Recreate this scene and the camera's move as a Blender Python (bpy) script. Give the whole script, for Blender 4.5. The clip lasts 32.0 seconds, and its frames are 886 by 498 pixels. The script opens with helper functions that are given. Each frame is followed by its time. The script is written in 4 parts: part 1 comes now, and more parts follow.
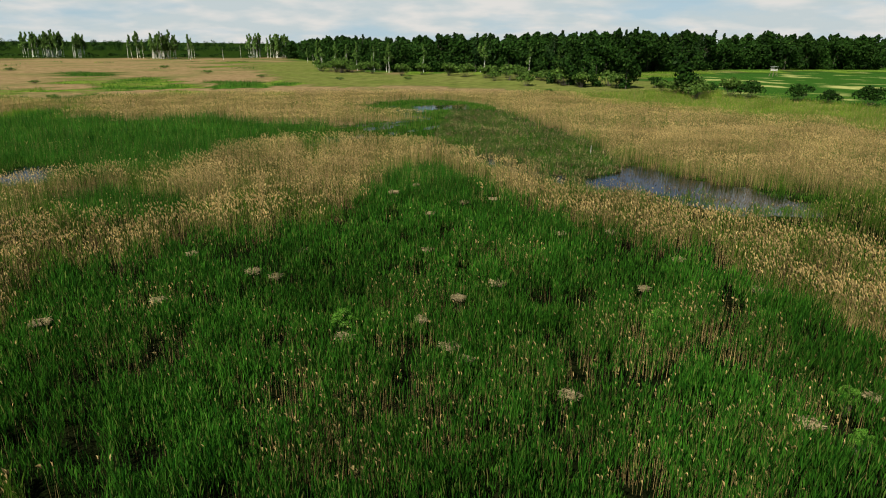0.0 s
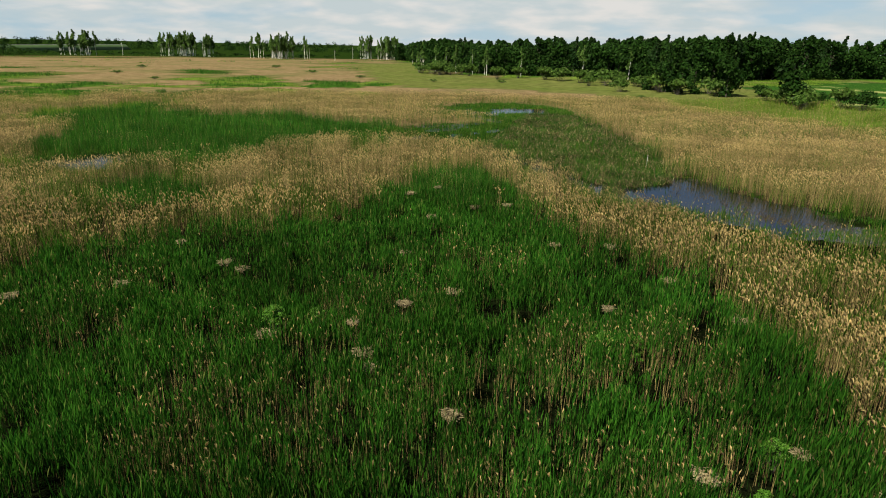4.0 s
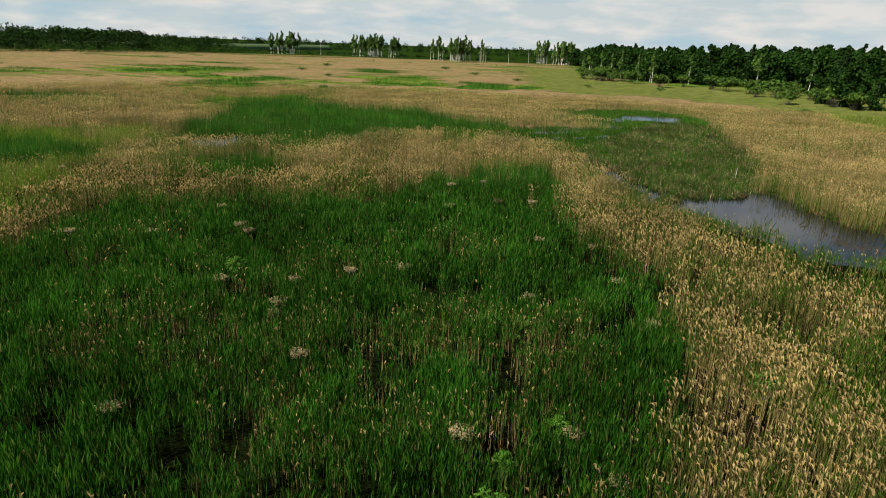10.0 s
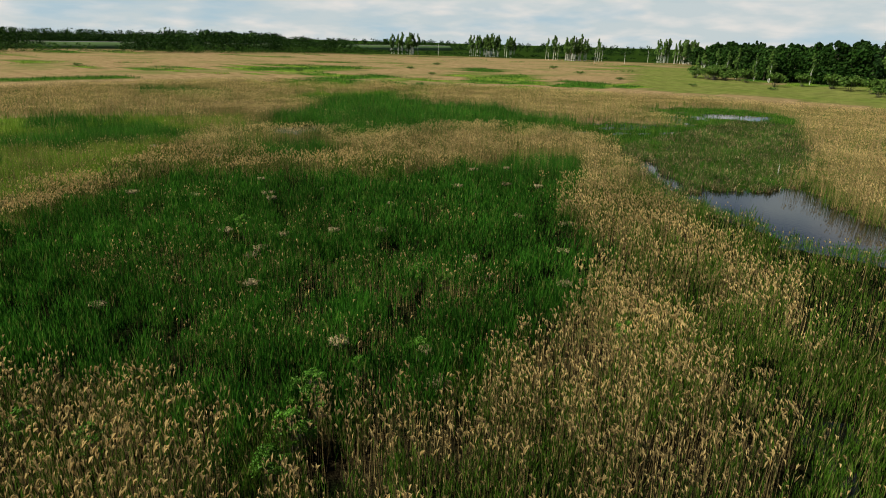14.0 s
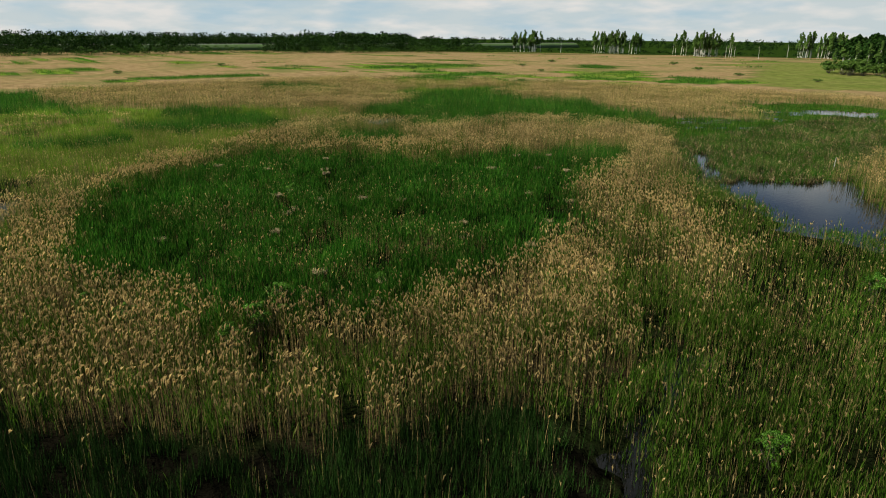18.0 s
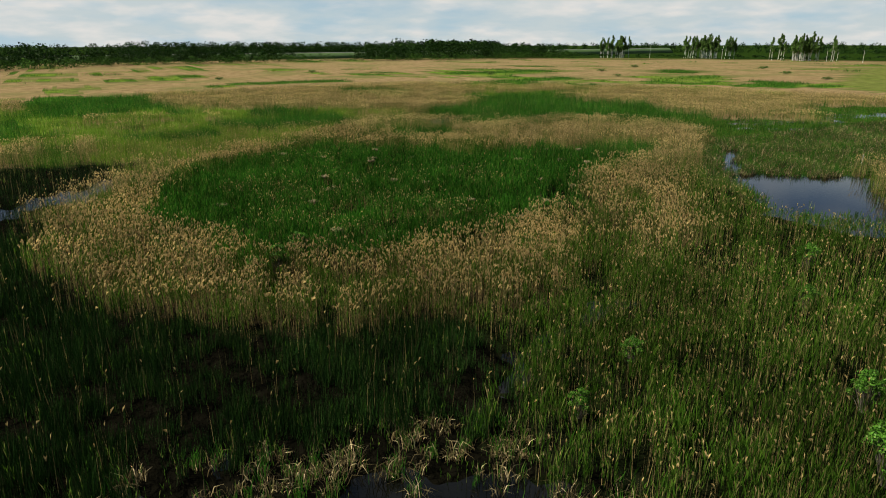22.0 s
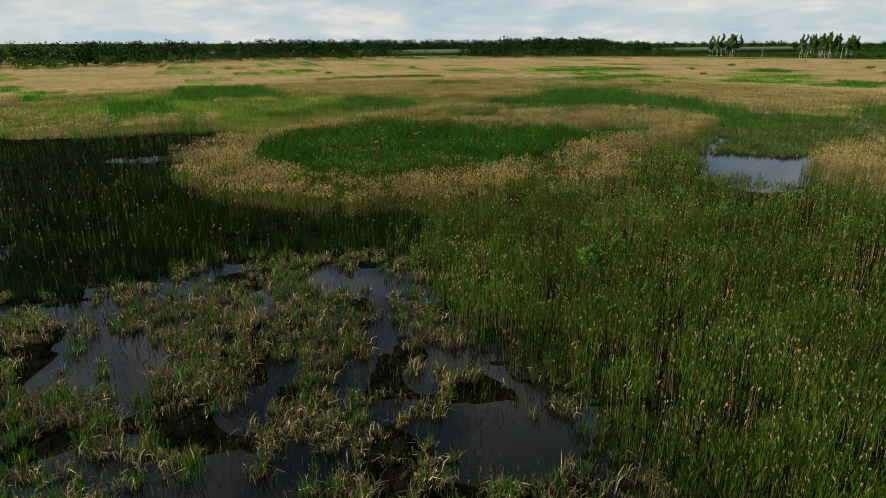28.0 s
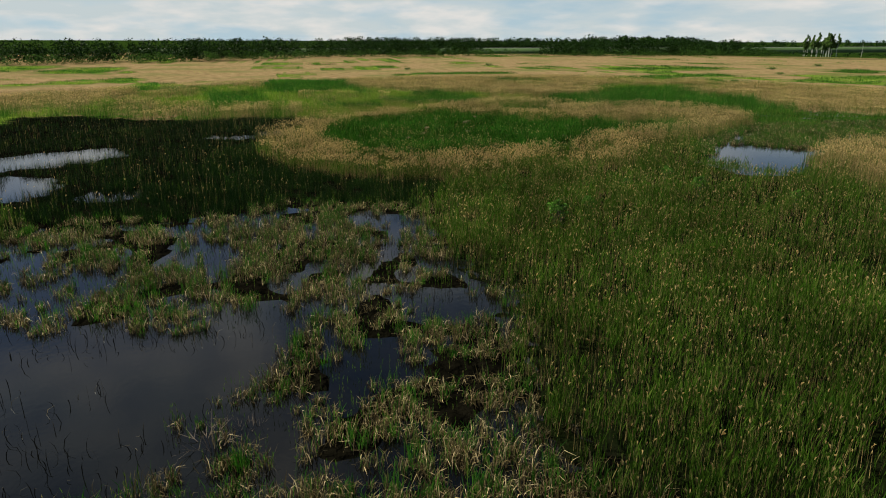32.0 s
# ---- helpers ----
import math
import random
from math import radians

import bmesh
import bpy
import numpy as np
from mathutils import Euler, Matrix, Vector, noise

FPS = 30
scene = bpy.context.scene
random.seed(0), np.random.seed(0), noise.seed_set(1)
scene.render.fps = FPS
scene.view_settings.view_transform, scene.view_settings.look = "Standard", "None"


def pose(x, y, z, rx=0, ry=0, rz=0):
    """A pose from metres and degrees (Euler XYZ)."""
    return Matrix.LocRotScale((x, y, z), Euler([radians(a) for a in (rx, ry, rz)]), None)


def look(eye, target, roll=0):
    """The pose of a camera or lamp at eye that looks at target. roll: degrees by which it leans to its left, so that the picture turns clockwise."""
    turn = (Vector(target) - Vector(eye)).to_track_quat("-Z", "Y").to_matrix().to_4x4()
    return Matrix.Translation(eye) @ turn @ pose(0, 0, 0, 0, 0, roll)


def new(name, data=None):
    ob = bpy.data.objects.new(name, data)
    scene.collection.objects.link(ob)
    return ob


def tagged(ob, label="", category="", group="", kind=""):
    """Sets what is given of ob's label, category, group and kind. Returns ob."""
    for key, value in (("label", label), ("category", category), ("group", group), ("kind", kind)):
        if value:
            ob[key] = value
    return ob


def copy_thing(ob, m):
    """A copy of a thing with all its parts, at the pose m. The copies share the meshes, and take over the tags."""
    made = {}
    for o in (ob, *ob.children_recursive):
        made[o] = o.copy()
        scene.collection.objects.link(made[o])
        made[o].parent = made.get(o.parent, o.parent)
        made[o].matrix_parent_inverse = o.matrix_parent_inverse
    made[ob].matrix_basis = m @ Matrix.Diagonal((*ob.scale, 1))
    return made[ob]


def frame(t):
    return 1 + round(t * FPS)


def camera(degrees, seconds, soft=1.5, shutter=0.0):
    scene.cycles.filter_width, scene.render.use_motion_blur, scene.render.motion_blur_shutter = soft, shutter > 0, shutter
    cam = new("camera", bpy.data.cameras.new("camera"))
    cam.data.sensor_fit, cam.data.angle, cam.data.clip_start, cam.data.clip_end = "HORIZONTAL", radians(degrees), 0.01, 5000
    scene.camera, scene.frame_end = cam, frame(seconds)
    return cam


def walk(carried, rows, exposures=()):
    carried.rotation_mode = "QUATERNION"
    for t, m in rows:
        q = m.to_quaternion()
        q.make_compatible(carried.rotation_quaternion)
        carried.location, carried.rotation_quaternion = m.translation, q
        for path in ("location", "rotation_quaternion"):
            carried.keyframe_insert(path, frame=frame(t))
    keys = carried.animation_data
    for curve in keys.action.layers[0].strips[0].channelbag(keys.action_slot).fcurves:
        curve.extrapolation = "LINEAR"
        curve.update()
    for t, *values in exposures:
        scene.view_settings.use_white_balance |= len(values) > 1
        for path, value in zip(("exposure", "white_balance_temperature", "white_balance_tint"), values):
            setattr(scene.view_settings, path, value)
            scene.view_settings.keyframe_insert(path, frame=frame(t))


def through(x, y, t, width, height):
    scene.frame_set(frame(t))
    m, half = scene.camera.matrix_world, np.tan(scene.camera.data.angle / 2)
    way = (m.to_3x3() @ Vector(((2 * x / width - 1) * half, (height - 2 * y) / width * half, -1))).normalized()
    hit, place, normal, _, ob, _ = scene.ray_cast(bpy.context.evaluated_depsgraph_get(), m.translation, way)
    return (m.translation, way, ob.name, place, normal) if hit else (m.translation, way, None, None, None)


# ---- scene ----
cam = camera(69.9, 32.0, soft=1.0)
PATH = [
    (0, (2.187, -2.663, 17.38), (2.029, -0.77, 16.756), 0.5),
    (1, (4.46, -1.662, 17.404), (4.221, 0.223, 16.781), 0.6),
    (2, (6.882, -0.852, 17.346), (6.563, 1.022, 16.724), 0.8),
    (3, (9.302, -0.278, 17.266), (8.901, 1.58, 16.644), 0.9),
    (3.5, (10.47, 0.005, 17.215), (10.029, 1.855, 16.594), 1.0),
    (5.5, (15.342, 1.446, 16.983), (14.739, 3.252, 16.372), 1.3),
    (6, (16.636, 1.71, 16.944), (15.988, 3.501, 16.332), 1.3),
    (7, (19.194, 2.141, 16.981), (18.461, 3.899, 16.368), 1.4),
    (8, (21.734, 2.311, 17.069), (20.918, 4.031, 16.454), 1.6),
    (9, (24.408, 2.388, 17.003), (23.514, 4.067, 16.387), 1.8),
    (10, (27.245, 2.354, 17.098), (26.275, 3.99, 16.479), 2.1),
    (11, (30.241, 2.358, 17.1), (29.195, 3.946, 16.479), 2.3),
    (12, (33.519, 2.567, 17.047), (32.397, 4.1, 16.422), 2.2),
    (13, (37.099, 2.904, 17.096), (35.906, 4.382, 16.469), 1.9),
    (14, (40.787, 3.539, 16.975), (39.525, 4.957, 16.346), 1.6),
    (14.5, (42.534, 3.875, 16.891), (41.239, 5.263, 16.261), 1.6),
    (16.5, (49.572, 4.514, 16.995), (48.14, 5.758, 16.36), 1.0),
    (17, (51.262, 4.741, 17.043), (49.798, 5.946, 16.408), 0.8),
    (18, (54.337, 5.04, 17.099), (52.819, 6.174, 16.458), 0.6),
    (19, (57.445, 5.465, 17.124), (55.874, 6.526, 16.484), 0.1),
    (20, (60.564, 5.72, 17.097), (58.955, 6.724, 16.464), 0.1),
    (21, (63.666, 5.717, 17.006), (62.019, 6.663, 16.381), -0.0),
    (22, (66.817, 5.639, 16.878), (65.148, 6.548, 16.256), -0.1),
    (23, (70.345, 5.381, 16.795), (68.652, 6.248, 16.173), -0.1),
    (24, (74.554, 4.993, 16.864), (72.839, 5.81, 16.241), -0.1),
    (25, (79.464, 4.856, 16.878), (77.725, 5.623, 16.255), -0.2),
    (25.5, (81.888, 4.985, 16.956), (80.138, 5.725, 16.333), -0.2),
    (27.5, (92.92, 5.992, 17.461), (91.131, 6.629, 16.833), -0.1),
    (28, (95.349, 6.356, 17.453), (93.551, 6.965, 16.824), -0.0),
    (29, (100.176, 6.968, 17.639), (98.36, 7.519, 17.006), -0.0),
    (30, (104.316, 7.628, 17.741), (102.486, 8.128, 17.108), -0.0),
    (31, (108.375, 8.239, 17.816), (106.53, 8.674, 17.18), 0.0),
    (32, (112.518, 8.693, 17.746), (110.658, 9.062, 17.111), 0.2),
]
walk(cam, [(t, look(eye, target, roll)) for t, eye, target, roll in PATH])

# ---- daylight ----
SUN_AZ, SUN_EL = radians(-150), radians(50)  # azimuth from +y towards +x
sun_way = Vector((math.sin(SUN_AZ) * math.cos(SUN_EL), math.cos(SUN_AZ) * math.cos(SUN_EL), math.sin(SUN_EL)))
lamp = new("sun", bpy.data.lights.new("sun", "SUN"))
lamp.data.energy, lamp.data.angle, lamp.data.color = 5.0, radians(0.6), (1.0, 0.95, 0.76)
lamp.matrix_world = look(sun_way * 300, (0, 0, 0))
scene.view_settings.exposure = 0.67

world = bpy.data.worlds.new("sky")
scene.world = world
world.use_nodes = True
wn, wl = world.node_tree.nodes, world.node_tree.links
wn.clear()
w_out, w_bg = wn.new("ShaderNodeOutputWorld"), wn.new("ShaderNodeBackground")
w_sky = wn.new("ShaderNodeTexSky")
w_sky.sky_type, w_sky.sun_disc = "NISHITA", False
w_sky.sun_elevation, w_sky.sun_rotation = SUN_EL, SUN_AZ
w_sky.air_density, w_sky.dust_density, w_sky.ozone_density = 0.7, 0.4, 1.2
w_co = wn.new("ShaderNodeTexCoord")
# cumulus layers: the direction is flattened onto a high plane so that clouds crowd towards the horizon
w_sep = wn.new("ShaderNodeSeparateXYZ")
w_z = wn.new("ShaderNodeMath"); w_z.operation = "MAXIMUM"; w_z.inputs[1].default_value = 0.0
w_z2 = wn.new("ShaderNodeMath"); w_z2.operation = "ADD"; w_z2.inputs[1].default_value = 0.22
w_div = wn.new("ShaderNodeVectorMath"); w_div.operation = "DIVIDE"
w_cmb = wn.new("ShaderNodeCombineXYZ")
wl.new(w_co.outputs["Generated"], w_sep.inputs[0])
wl.new(w_sep.outputs["Z"], w_z.inputs[0]); wl.new(w_z.outputs[0], w_z2.inputs[0])
for k in "XYZ":
    wl.new(w_z2.outputs[0], w_cmb.inputs[k])
wl.new(w_co.outputs["Generated"], w_div.inputs[0]); wl.new(w_cmb.outputs[0], w_div.inputs[1])
w_noise = wn.new("ShaderNodeTexNoise")
w_noise.inputs["Scale"].default_value, w_noise.inputs["Detail"].default_value, w_noise.inputs["Roughness"].default_value = 1.7, 5.0, 0.5
wl.new(w_div.outputs[0], w_noise.inputs["Vector"])
w_ramp = wn.new("ShaderNodeValToRGB")
w_ramp.color_ramp.elements[0].position, w_ramp.color_ramp.elements[1].position = 0.42, 0.60
w_tone = wn.new("ShaderNodeTexNoise")
w_tone.inputs["Scale"].default_value, w_tone.inputs["Detail"].default_value = 3.2, 4.0
wl.new(w_div.outputs[0], w_tone.inputs["Vector"])
w_ccol = wn.new("ShaderNodeMix"); w_ccol.data_type = "RGBA"
w_ccol.inputs["A"].default_value, w_ccol.inputs["B"].default_value = (6.9, 7.8, 8.0, 1), (9.3, 9.15, 8.8, 1)
w_puff = wn.new("ShaderNodeMapRange")
w_puff.inputs["From Min"].default_value, w_puff.inputs["From Max"].default_value = 0.43, 0.66
wl.new(w_tone.outputs["Fac"], w_puff.inputs["Value"])
wl.new(w_puff.outputs["Result"], w_ccol.inputs["Factor"])
w_mix = wn.new("ShaderNodeMix"); w_mix.data_type = "RGBA"
w_el = wn.new("ShaderNodeMapRange")
w_el.inputs["From Min"].default_value, w_el.inputs["From Max"].default_value = 0.10, 0.32
w_el.inputs["To Min"].default_value, w_el.inputs["To Max"].default_value = 0.07, -0.07
wl.new(w_z.outputs[0], w_el.inputs["Value"])
w_sum = wn.new("ShaderNodeMath"); w_sum.operation = "ADD"
wl.new(w_noise.outputs["Fac"], w_sum.inputs[0]); wl.new(w_el.outputs["Result"], w_sum.inputs[1])
wl.new(w_sum.outputs[0], w_ramp.inputs[0])
wl.new(w_ramp.outputs["Color"], w_mix.inputs["Factor"])
w_haze = wn.new("ShaderNodeMix"); w_haze.data_type = "RGBA"
w_haze.inputs["B"].default_value = (5.5, 7.4, 8.6, 1)
w_low = wn.new("ShaderNodeMapRange")
w_low.inputs["From Min"].default_value, w_low.inputs["From Max"].default_value = 0.0, 0.22
w_low.inputs["To Min"].default_value, w_low.inputs["To Max"].default_value = 0.9, 0.0
wl.new(w_z.outputs[0], w_low.inputs["Value"]); wl.new(w_low.outputs["Result"], w_haze.inputs["Factor"])
wl.new(w_sky.outputs["Color"], w_haze.inputs["A"])
wl.new(w_haze.outputs["Result"], w_mix.inputs["A"]); wl.new(w_ccol.outputs["Result"], w_mix.inputs["B"])
wl.new(w_mix.outputs["Result"], w_bg.inputs["Color"])
w_bg.inputs["Strength"].default_value = 0.05
wl.new(w_bg.outputs[0], w_out.inputs["Surface"])


# ---- materials ----
def material(name):
    m = bpy.data.materials.new(name)
    m.use_nodes = True
    m.node_tree.nodes.clear()
    return m, m.node_tree.nodes, m.node_tree.links


def mixcol(n, l, fac, a, b):
    x = n.new("ShaderNodeMix")
    x.data_type = "RGBA"
    for key, v in (("Factor", fac), ("A", a), ("B", b)):
        if isinstance(v, (int, float)):
            x.inputs[key].default_value = v
        elif isinstance(v, tuple):
            x.inputs[key].default_value = (*v, 1)
        else:
            l.new(v, x.inputs[key])
    return x.outputs["Result"]


def noise_at(n, l, scale, detail=4.0, low=0.35, high=0.65):
    g = n.new("ShaderNodeNewGeometry")
    t = n.new("ShaderNodeTexNoise")
    t.inputs["Scale"].default_value, t.inputs["Detail"].default_value = scale, detail
    l.new(g.outputs["Position"], t.inputs["Vector"])
    r = n.new("ShaderNodeMapRange")
    r.inputs["From Min"].default_value, r.inputs["From Max"].default_value = low, high
    l.new(t.outputs["Fac"], r.inputs["Value"])
    return r.outputs["Result"]


def leaf_material(name, dark, light, old, through=0.42, old_share=0.12, patch=0.12, gloss=0.08):
    """Leaves and stalks: each blade its own tone, patches of other tone over metres, light shining through."""
    m, n, l = material(name)
    g = n.new("ShaderNodeNewGeometry")
    c = mixcol(n, l, g.outputs["Random Per Island"], dark, light)
    gt = n.new("ShaderNodeMapRange")
    gt.inputs["From Min"].default_value, gt.inputs["From Max"].default_value = 1 - old_share, 1.0
    l.new(g.outputs["Random Per Island"], gt.inputs["Value"])
    c = mixcol(n, l, gt.outputs["Result"], c, old)
    tone = n.new("ShaderNodeHueSaturation")
    v = n.new("ShaderNodeMapRange")
    v.inputs["To Min"].default_value, v.inputs["To Max"].default_value = 0.72, 1.28
    l.new(noise_at(n, l, patch), v.inputs["Value"])
    l.new(v.outputs["Result"], tone.inputs["Value"])
    l.new(c, tone.inputs["Color"])
    d, t, s, o = n.new("ShaderNodeBsdfPrincipled"), n.new("ShaderNodeBsdfTranslucent"), n.new("ShaderNodeMixShader"), n.new("ShaderNodeOutputMaterial")
    d.inputs["Roughness"].default_value = 0.45
    d.inputs["Specular IOR Level"].default_value = gloss
    l.new(tone.outputs[0], d.inputs["Base Color"]); l.new(tone.outputs[0], t.inputs["Color"])
    s.inputs[0].default_value = through
    l.new(d.outputs[0], s.inputs[1]); l.new(t.outputs[0], s.inputs[2]); l.new(s.outputs[0], o.inputs["Surface"])
    return m


def solid_material(name, a, b, scale=3.0, rough=0.8, bump=0.3, detail=5.0):
    m, n, l = material(name)
    p, o = n.new("ShaderNodeBsdfPrincipled"), n.new("ShaderNodeOutputMaterial")
    f = noise_at(n, l, scale, detail)
    l.new(mixcol(n, l, f, a, b), p.inputs["Base Color"])
    p.inputs["Roughness"].default_value = rough
    bp = n.new("ShaderNodeBump")
    bp.inputs["Strength"].default_value, bp.inputs["Distance"].default_value = bump, 0.05
    l.new(noise_at(n, l, scale * 6, 3.0), bp.inputs["Height"])
    l.new(bp.outputs[0], p.inputs["Normal"])
    l.new(p.outputs[0], o.inputs["Surface"])
    return m


M_SEDGE = leaf_material("sedge_green", (0.008, 0.052, 0.005), (0.058, 0.184, 0.016), (0.17, 0.17, 0.05))
M_REED = leaf_material("young_reed_green", (0.024, 0.070, 0.006), (0.096, 0.188, 0.018), (0.24, 0.20, 0.08), old_share=0.2)
M_LUSH = leaf_material("meadow_grass_green", (0.060, 0.135, 0.009), (0.185, 0.285, 0.030), (0.28, 0.25, 0.08))
# dark olive stems, toned further down for the low light over their stretch
M_DIM_STEM = leaf_material("dim_stem_green", (0.006, 0.022, 0.004), (0.024, 0.062, 0.010), (0.07, 0.06, 0.03), through=0.05, gloss=0.1)
M_STALK = leaf_material("dry_reed_stalk", (0.165, 0.122, 0.050), (0.42, 0.315, 0.135), (0.09, 0.09, 0.035), through=0.25)
M_PLUME = leaf_material("reed_plume", (0.33, 0.240, 0.100), (0.62, 0.462, 0.205), (0.24, 0.187, 0.085), through=0.4)
M_STRAW = leaf_material("sedge_straw", (0.022, 0.018, 0.009), (0.19, 0.145, 0.066), (0.66, 0.52, 0.30), through=0.25, old_share=0.2)
M_BUSH = leaf_material("willow_leaf", (0.032, 0.075, 0.010), (0.105, 0.175, 0.034), (0.13, 0.18, 0.05), patch=0.6)
M_FOREST = leaf_material("broadleaf_crown", (0.005, 0.017, 0.003), (0.020, 0.050, 0.008), (0.04, 0.075, 0.016), through=0.12, patch=0.05, gloss=0.02)
M_PINE = leaf_material("conifer_crown", (0.006, 0.018, 0.005), (0.018, 0.042, 0.010), (0.03, 0.045, 0.015), through=0.12, patch=0.05, gloss=0.02)
M_BIRCH = leaf_material("birch_crown", (0.056, 0.115, 0.022), (0.125, 0.205, 0.050), (0.10, 0.15, 0.05), patch=0.05, gloss=0.02)
M_WILLOW = leaf_material("young_willow_leaf", (0.028, 0.095, 0.007), (0.085, 0.195, 0.022), (0.14, 0.22, 0.05), through=0.2, patch=0.6)
M_BARK = solid_material("grey_bark", (0.05, 0.04, 0.03), (0.13, 0.11, 0.09), 2.0)
M_BIRCHBARK = solid_material("birch_bark", (0.75, 0.74, 0.70), (0.30, 0.28, 0.26), 1.5)
M_NEST = leaf_material("nest_reed", (0.10, 0.08, 0.04), (0.28, 0.23, 0.13), (0.10, 0.08, 0.05), through=0.1)

# land: colour of the low cover from the sheet's own cover values, with mottling at several sizes
M_LAND, n, l = material("marsh_ground")
at = n.new("ShaderNodeVertexColor"); at.layer_name = "cover"
sp = n.new("ShaderNodeSeparateColor"); l.new(at.outputs["Color"], sp.inputs[0])
# peat toned well below its own colour: shade between stems is put in
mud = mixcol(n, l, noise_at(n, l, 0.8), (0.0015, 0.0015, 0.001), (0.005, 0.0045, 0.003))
tan = mixcol(n, l, noise_at(n, l, 0.25, 8.0), (0.160, 0.114, 0.057), (0.255, 0.180, 0.096))
tan = mixcol(n, l, noise_at(n, l, 0.035, 4.0, 0.45, 0.72), tan, (0.120, 0.122, 0.042))
grn = mixcol(n, l, noise_at(n, l, 0.30, 8.0), (0.022, 0.072, 0.008), (0.070, 0.145, 0.018))
yel = mixcol(n, l, noise_at(n, l, 0.22, 8.0), (0.065, 0.130, 0.012), (0.170, 0.240, 0.040))
grn = mixcol(n, l, at.outputs["Alpha"], grn, yel)
mea = mixcol(n, l, noise_at(n, l, 0.05, 8.0, 0.55, 0.68), (0.028, 0.080, 0.012), (0.33, 0.34, 0.12))
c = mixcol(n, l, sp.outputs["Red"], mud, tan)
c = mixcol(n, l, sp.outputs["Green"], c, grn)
c = mixcol(n, l, sp.outputs["Blue"], c, mea)
p, o = n.new("ShaderNodeBsdfPrincipled"), n.new("ShaderNodeOutputMaterial")
p.inputs["Roughness"].default_value = 0.9
p.inputs["Specular IOR Level"].default_value = 0.0
bp = n.new("ShaderNodeBump"); bp.inputs["Strength"].default_value, bp.inputs["Distance"].default_value = 0.8, 0.5
l.new(noise_at(n, l, 1.2, 6.0), bp.inputs["Height"]); l.new(bp.outputs[0], p.inputs["Normal"])
l.new(c, p.inputs["Base Color"]); l.new(p.outputs[0], o.inputs["Surface"])

M_WATER, n, l = material("peat_water")
p, o = n.new("ShaderNodeBsdfPrincipled"), n.new("ShaderNodeOutputMaterial")
l.new(mixcol(n, l, noise_at(n, l, 0.3), (0.0010, 0.0012, 0.0010), (0.0026, 0.0026, 0.0018)), p.inputs["Base Color"])
p.inputs["Roughness"].default_value, p.inputs["IOR"].default_value = 0.04, 1.33
bp = n.new("ShaderNodeBump"); bp.inputs["Strength"].default_value, bp.inputs["Distance"].default_value = 0.06, 0.02
l.new(noise_at(n, l, 2.2, 3.0), bp.inputs["Height"]); l.new(bp.outputs[0], p.inputs["Normal"])
l.new(p.outputs[0], o.inputs["Surface"])

# ---- the plan: stretches of one kind of growth, outlines in metres ----
RING = [(10, -1.5), (-5, 0.5), (-23, 7), (-30, 16), (-32, 26), (-33, 34), (-37, 42), (-48, 53), (-67, 60), (-68, 67), (-50, 67), (-46, 78), (-40, 88), (-32, 101), (-21, 105),
        (-5, 97), (5, 84), (9, 71), (18, 62), (25, 57), (32, 51), (34, 42), (36, 33), (38, 27), (36, 21), (32.5, 14.5), (25, 7), (17, 1)]
COLONY = [(1, 8), (-8, 11), (-15, 15), (-22, 22), (-27, 31), (-28, 39), (-24, 48), (-15, 52), (-13, 56), (-13, 72), (-14, 84), (-8, 86), (-4, 80), (2, 71),
          (5, 63), (9, 57), (15, 50), (19, 46), (24, 38), (24, 28), (24, 22), (23, 17), (18, 14), (10, 11)]
LEFTMIX = [(-24, 7), (-30, 17), (-34, 27), (-43, 40), (-60, 53), (-68, 67), (-80, 79), (-100, 60), (-110, 20), (-60, -5)]
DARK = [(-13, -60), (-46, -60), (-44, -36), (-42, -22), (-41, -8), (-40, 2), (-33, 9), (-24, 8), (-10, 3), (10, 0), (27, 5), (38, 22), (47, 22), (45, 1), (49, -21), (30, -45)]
TUSSOCK = [(47, -21), (45, 1), (42, 11), (44, 20), (52, 21), (62, 20), (73, 21), (80, 19), (86, 17), (92, 21), (98, 20), (98, -20)]
FIELD = [(-107, 130), (-79, 139), (-74, 133), (-62, 144), (-45, 129), (-30, 128), (-24, 117), (-33, 112), (-36, 100), (-41, 86), (-44, 74), (-48, 66),
         (-60, 72), (-70, 75), (-90, 95), (-110, 110)]
MARSH = [(-41, 98), (-38, 110), (-33, 122), (-24, 136), (-13, 148), (-2, 162), (8, 166), (13, 133), (18, 110), (22, 94), (20, 84), (14, 77), (7, 85), (-1, 95), (-12, 100), (-30, 100)]
NORTH_BANK = [(-32, 160), (-10, 150), (6, 166), (2, 190), (-18, 196), (-36, 182)]
TAN_TONGUE = [(-79, 139), (-73, 169), (-44, 168), (-19, 168), (-14, 150), (-20, 133), (-32, 122), (-45, 129), (-55, 138)]
TAN_EAST = [(18, 128), (15, 111), (20, 95), (24, 91), (29, 85), (36, 77), (47, 74), (60, 80), (90, 120), (81, 138), (58, 156), (38, 190), (6, 239), (-26, 260),
            (-60, 240), (-40, 200), (5, 175), (10, 150)]
TAN_WEST = [(-68, -44), (-61, -16), (-58, 2), (-48, 5), (-37, 3), (-38, -10), (-39, -22), (-41, -36), (-48, -50)]
LUSH_WEST = [(-140, -59), (-141, -10), (-124, 25), (-88, 64), (-60, 50), (-54, 7), (-50, 2), (-60, -30), (-76, -42)]
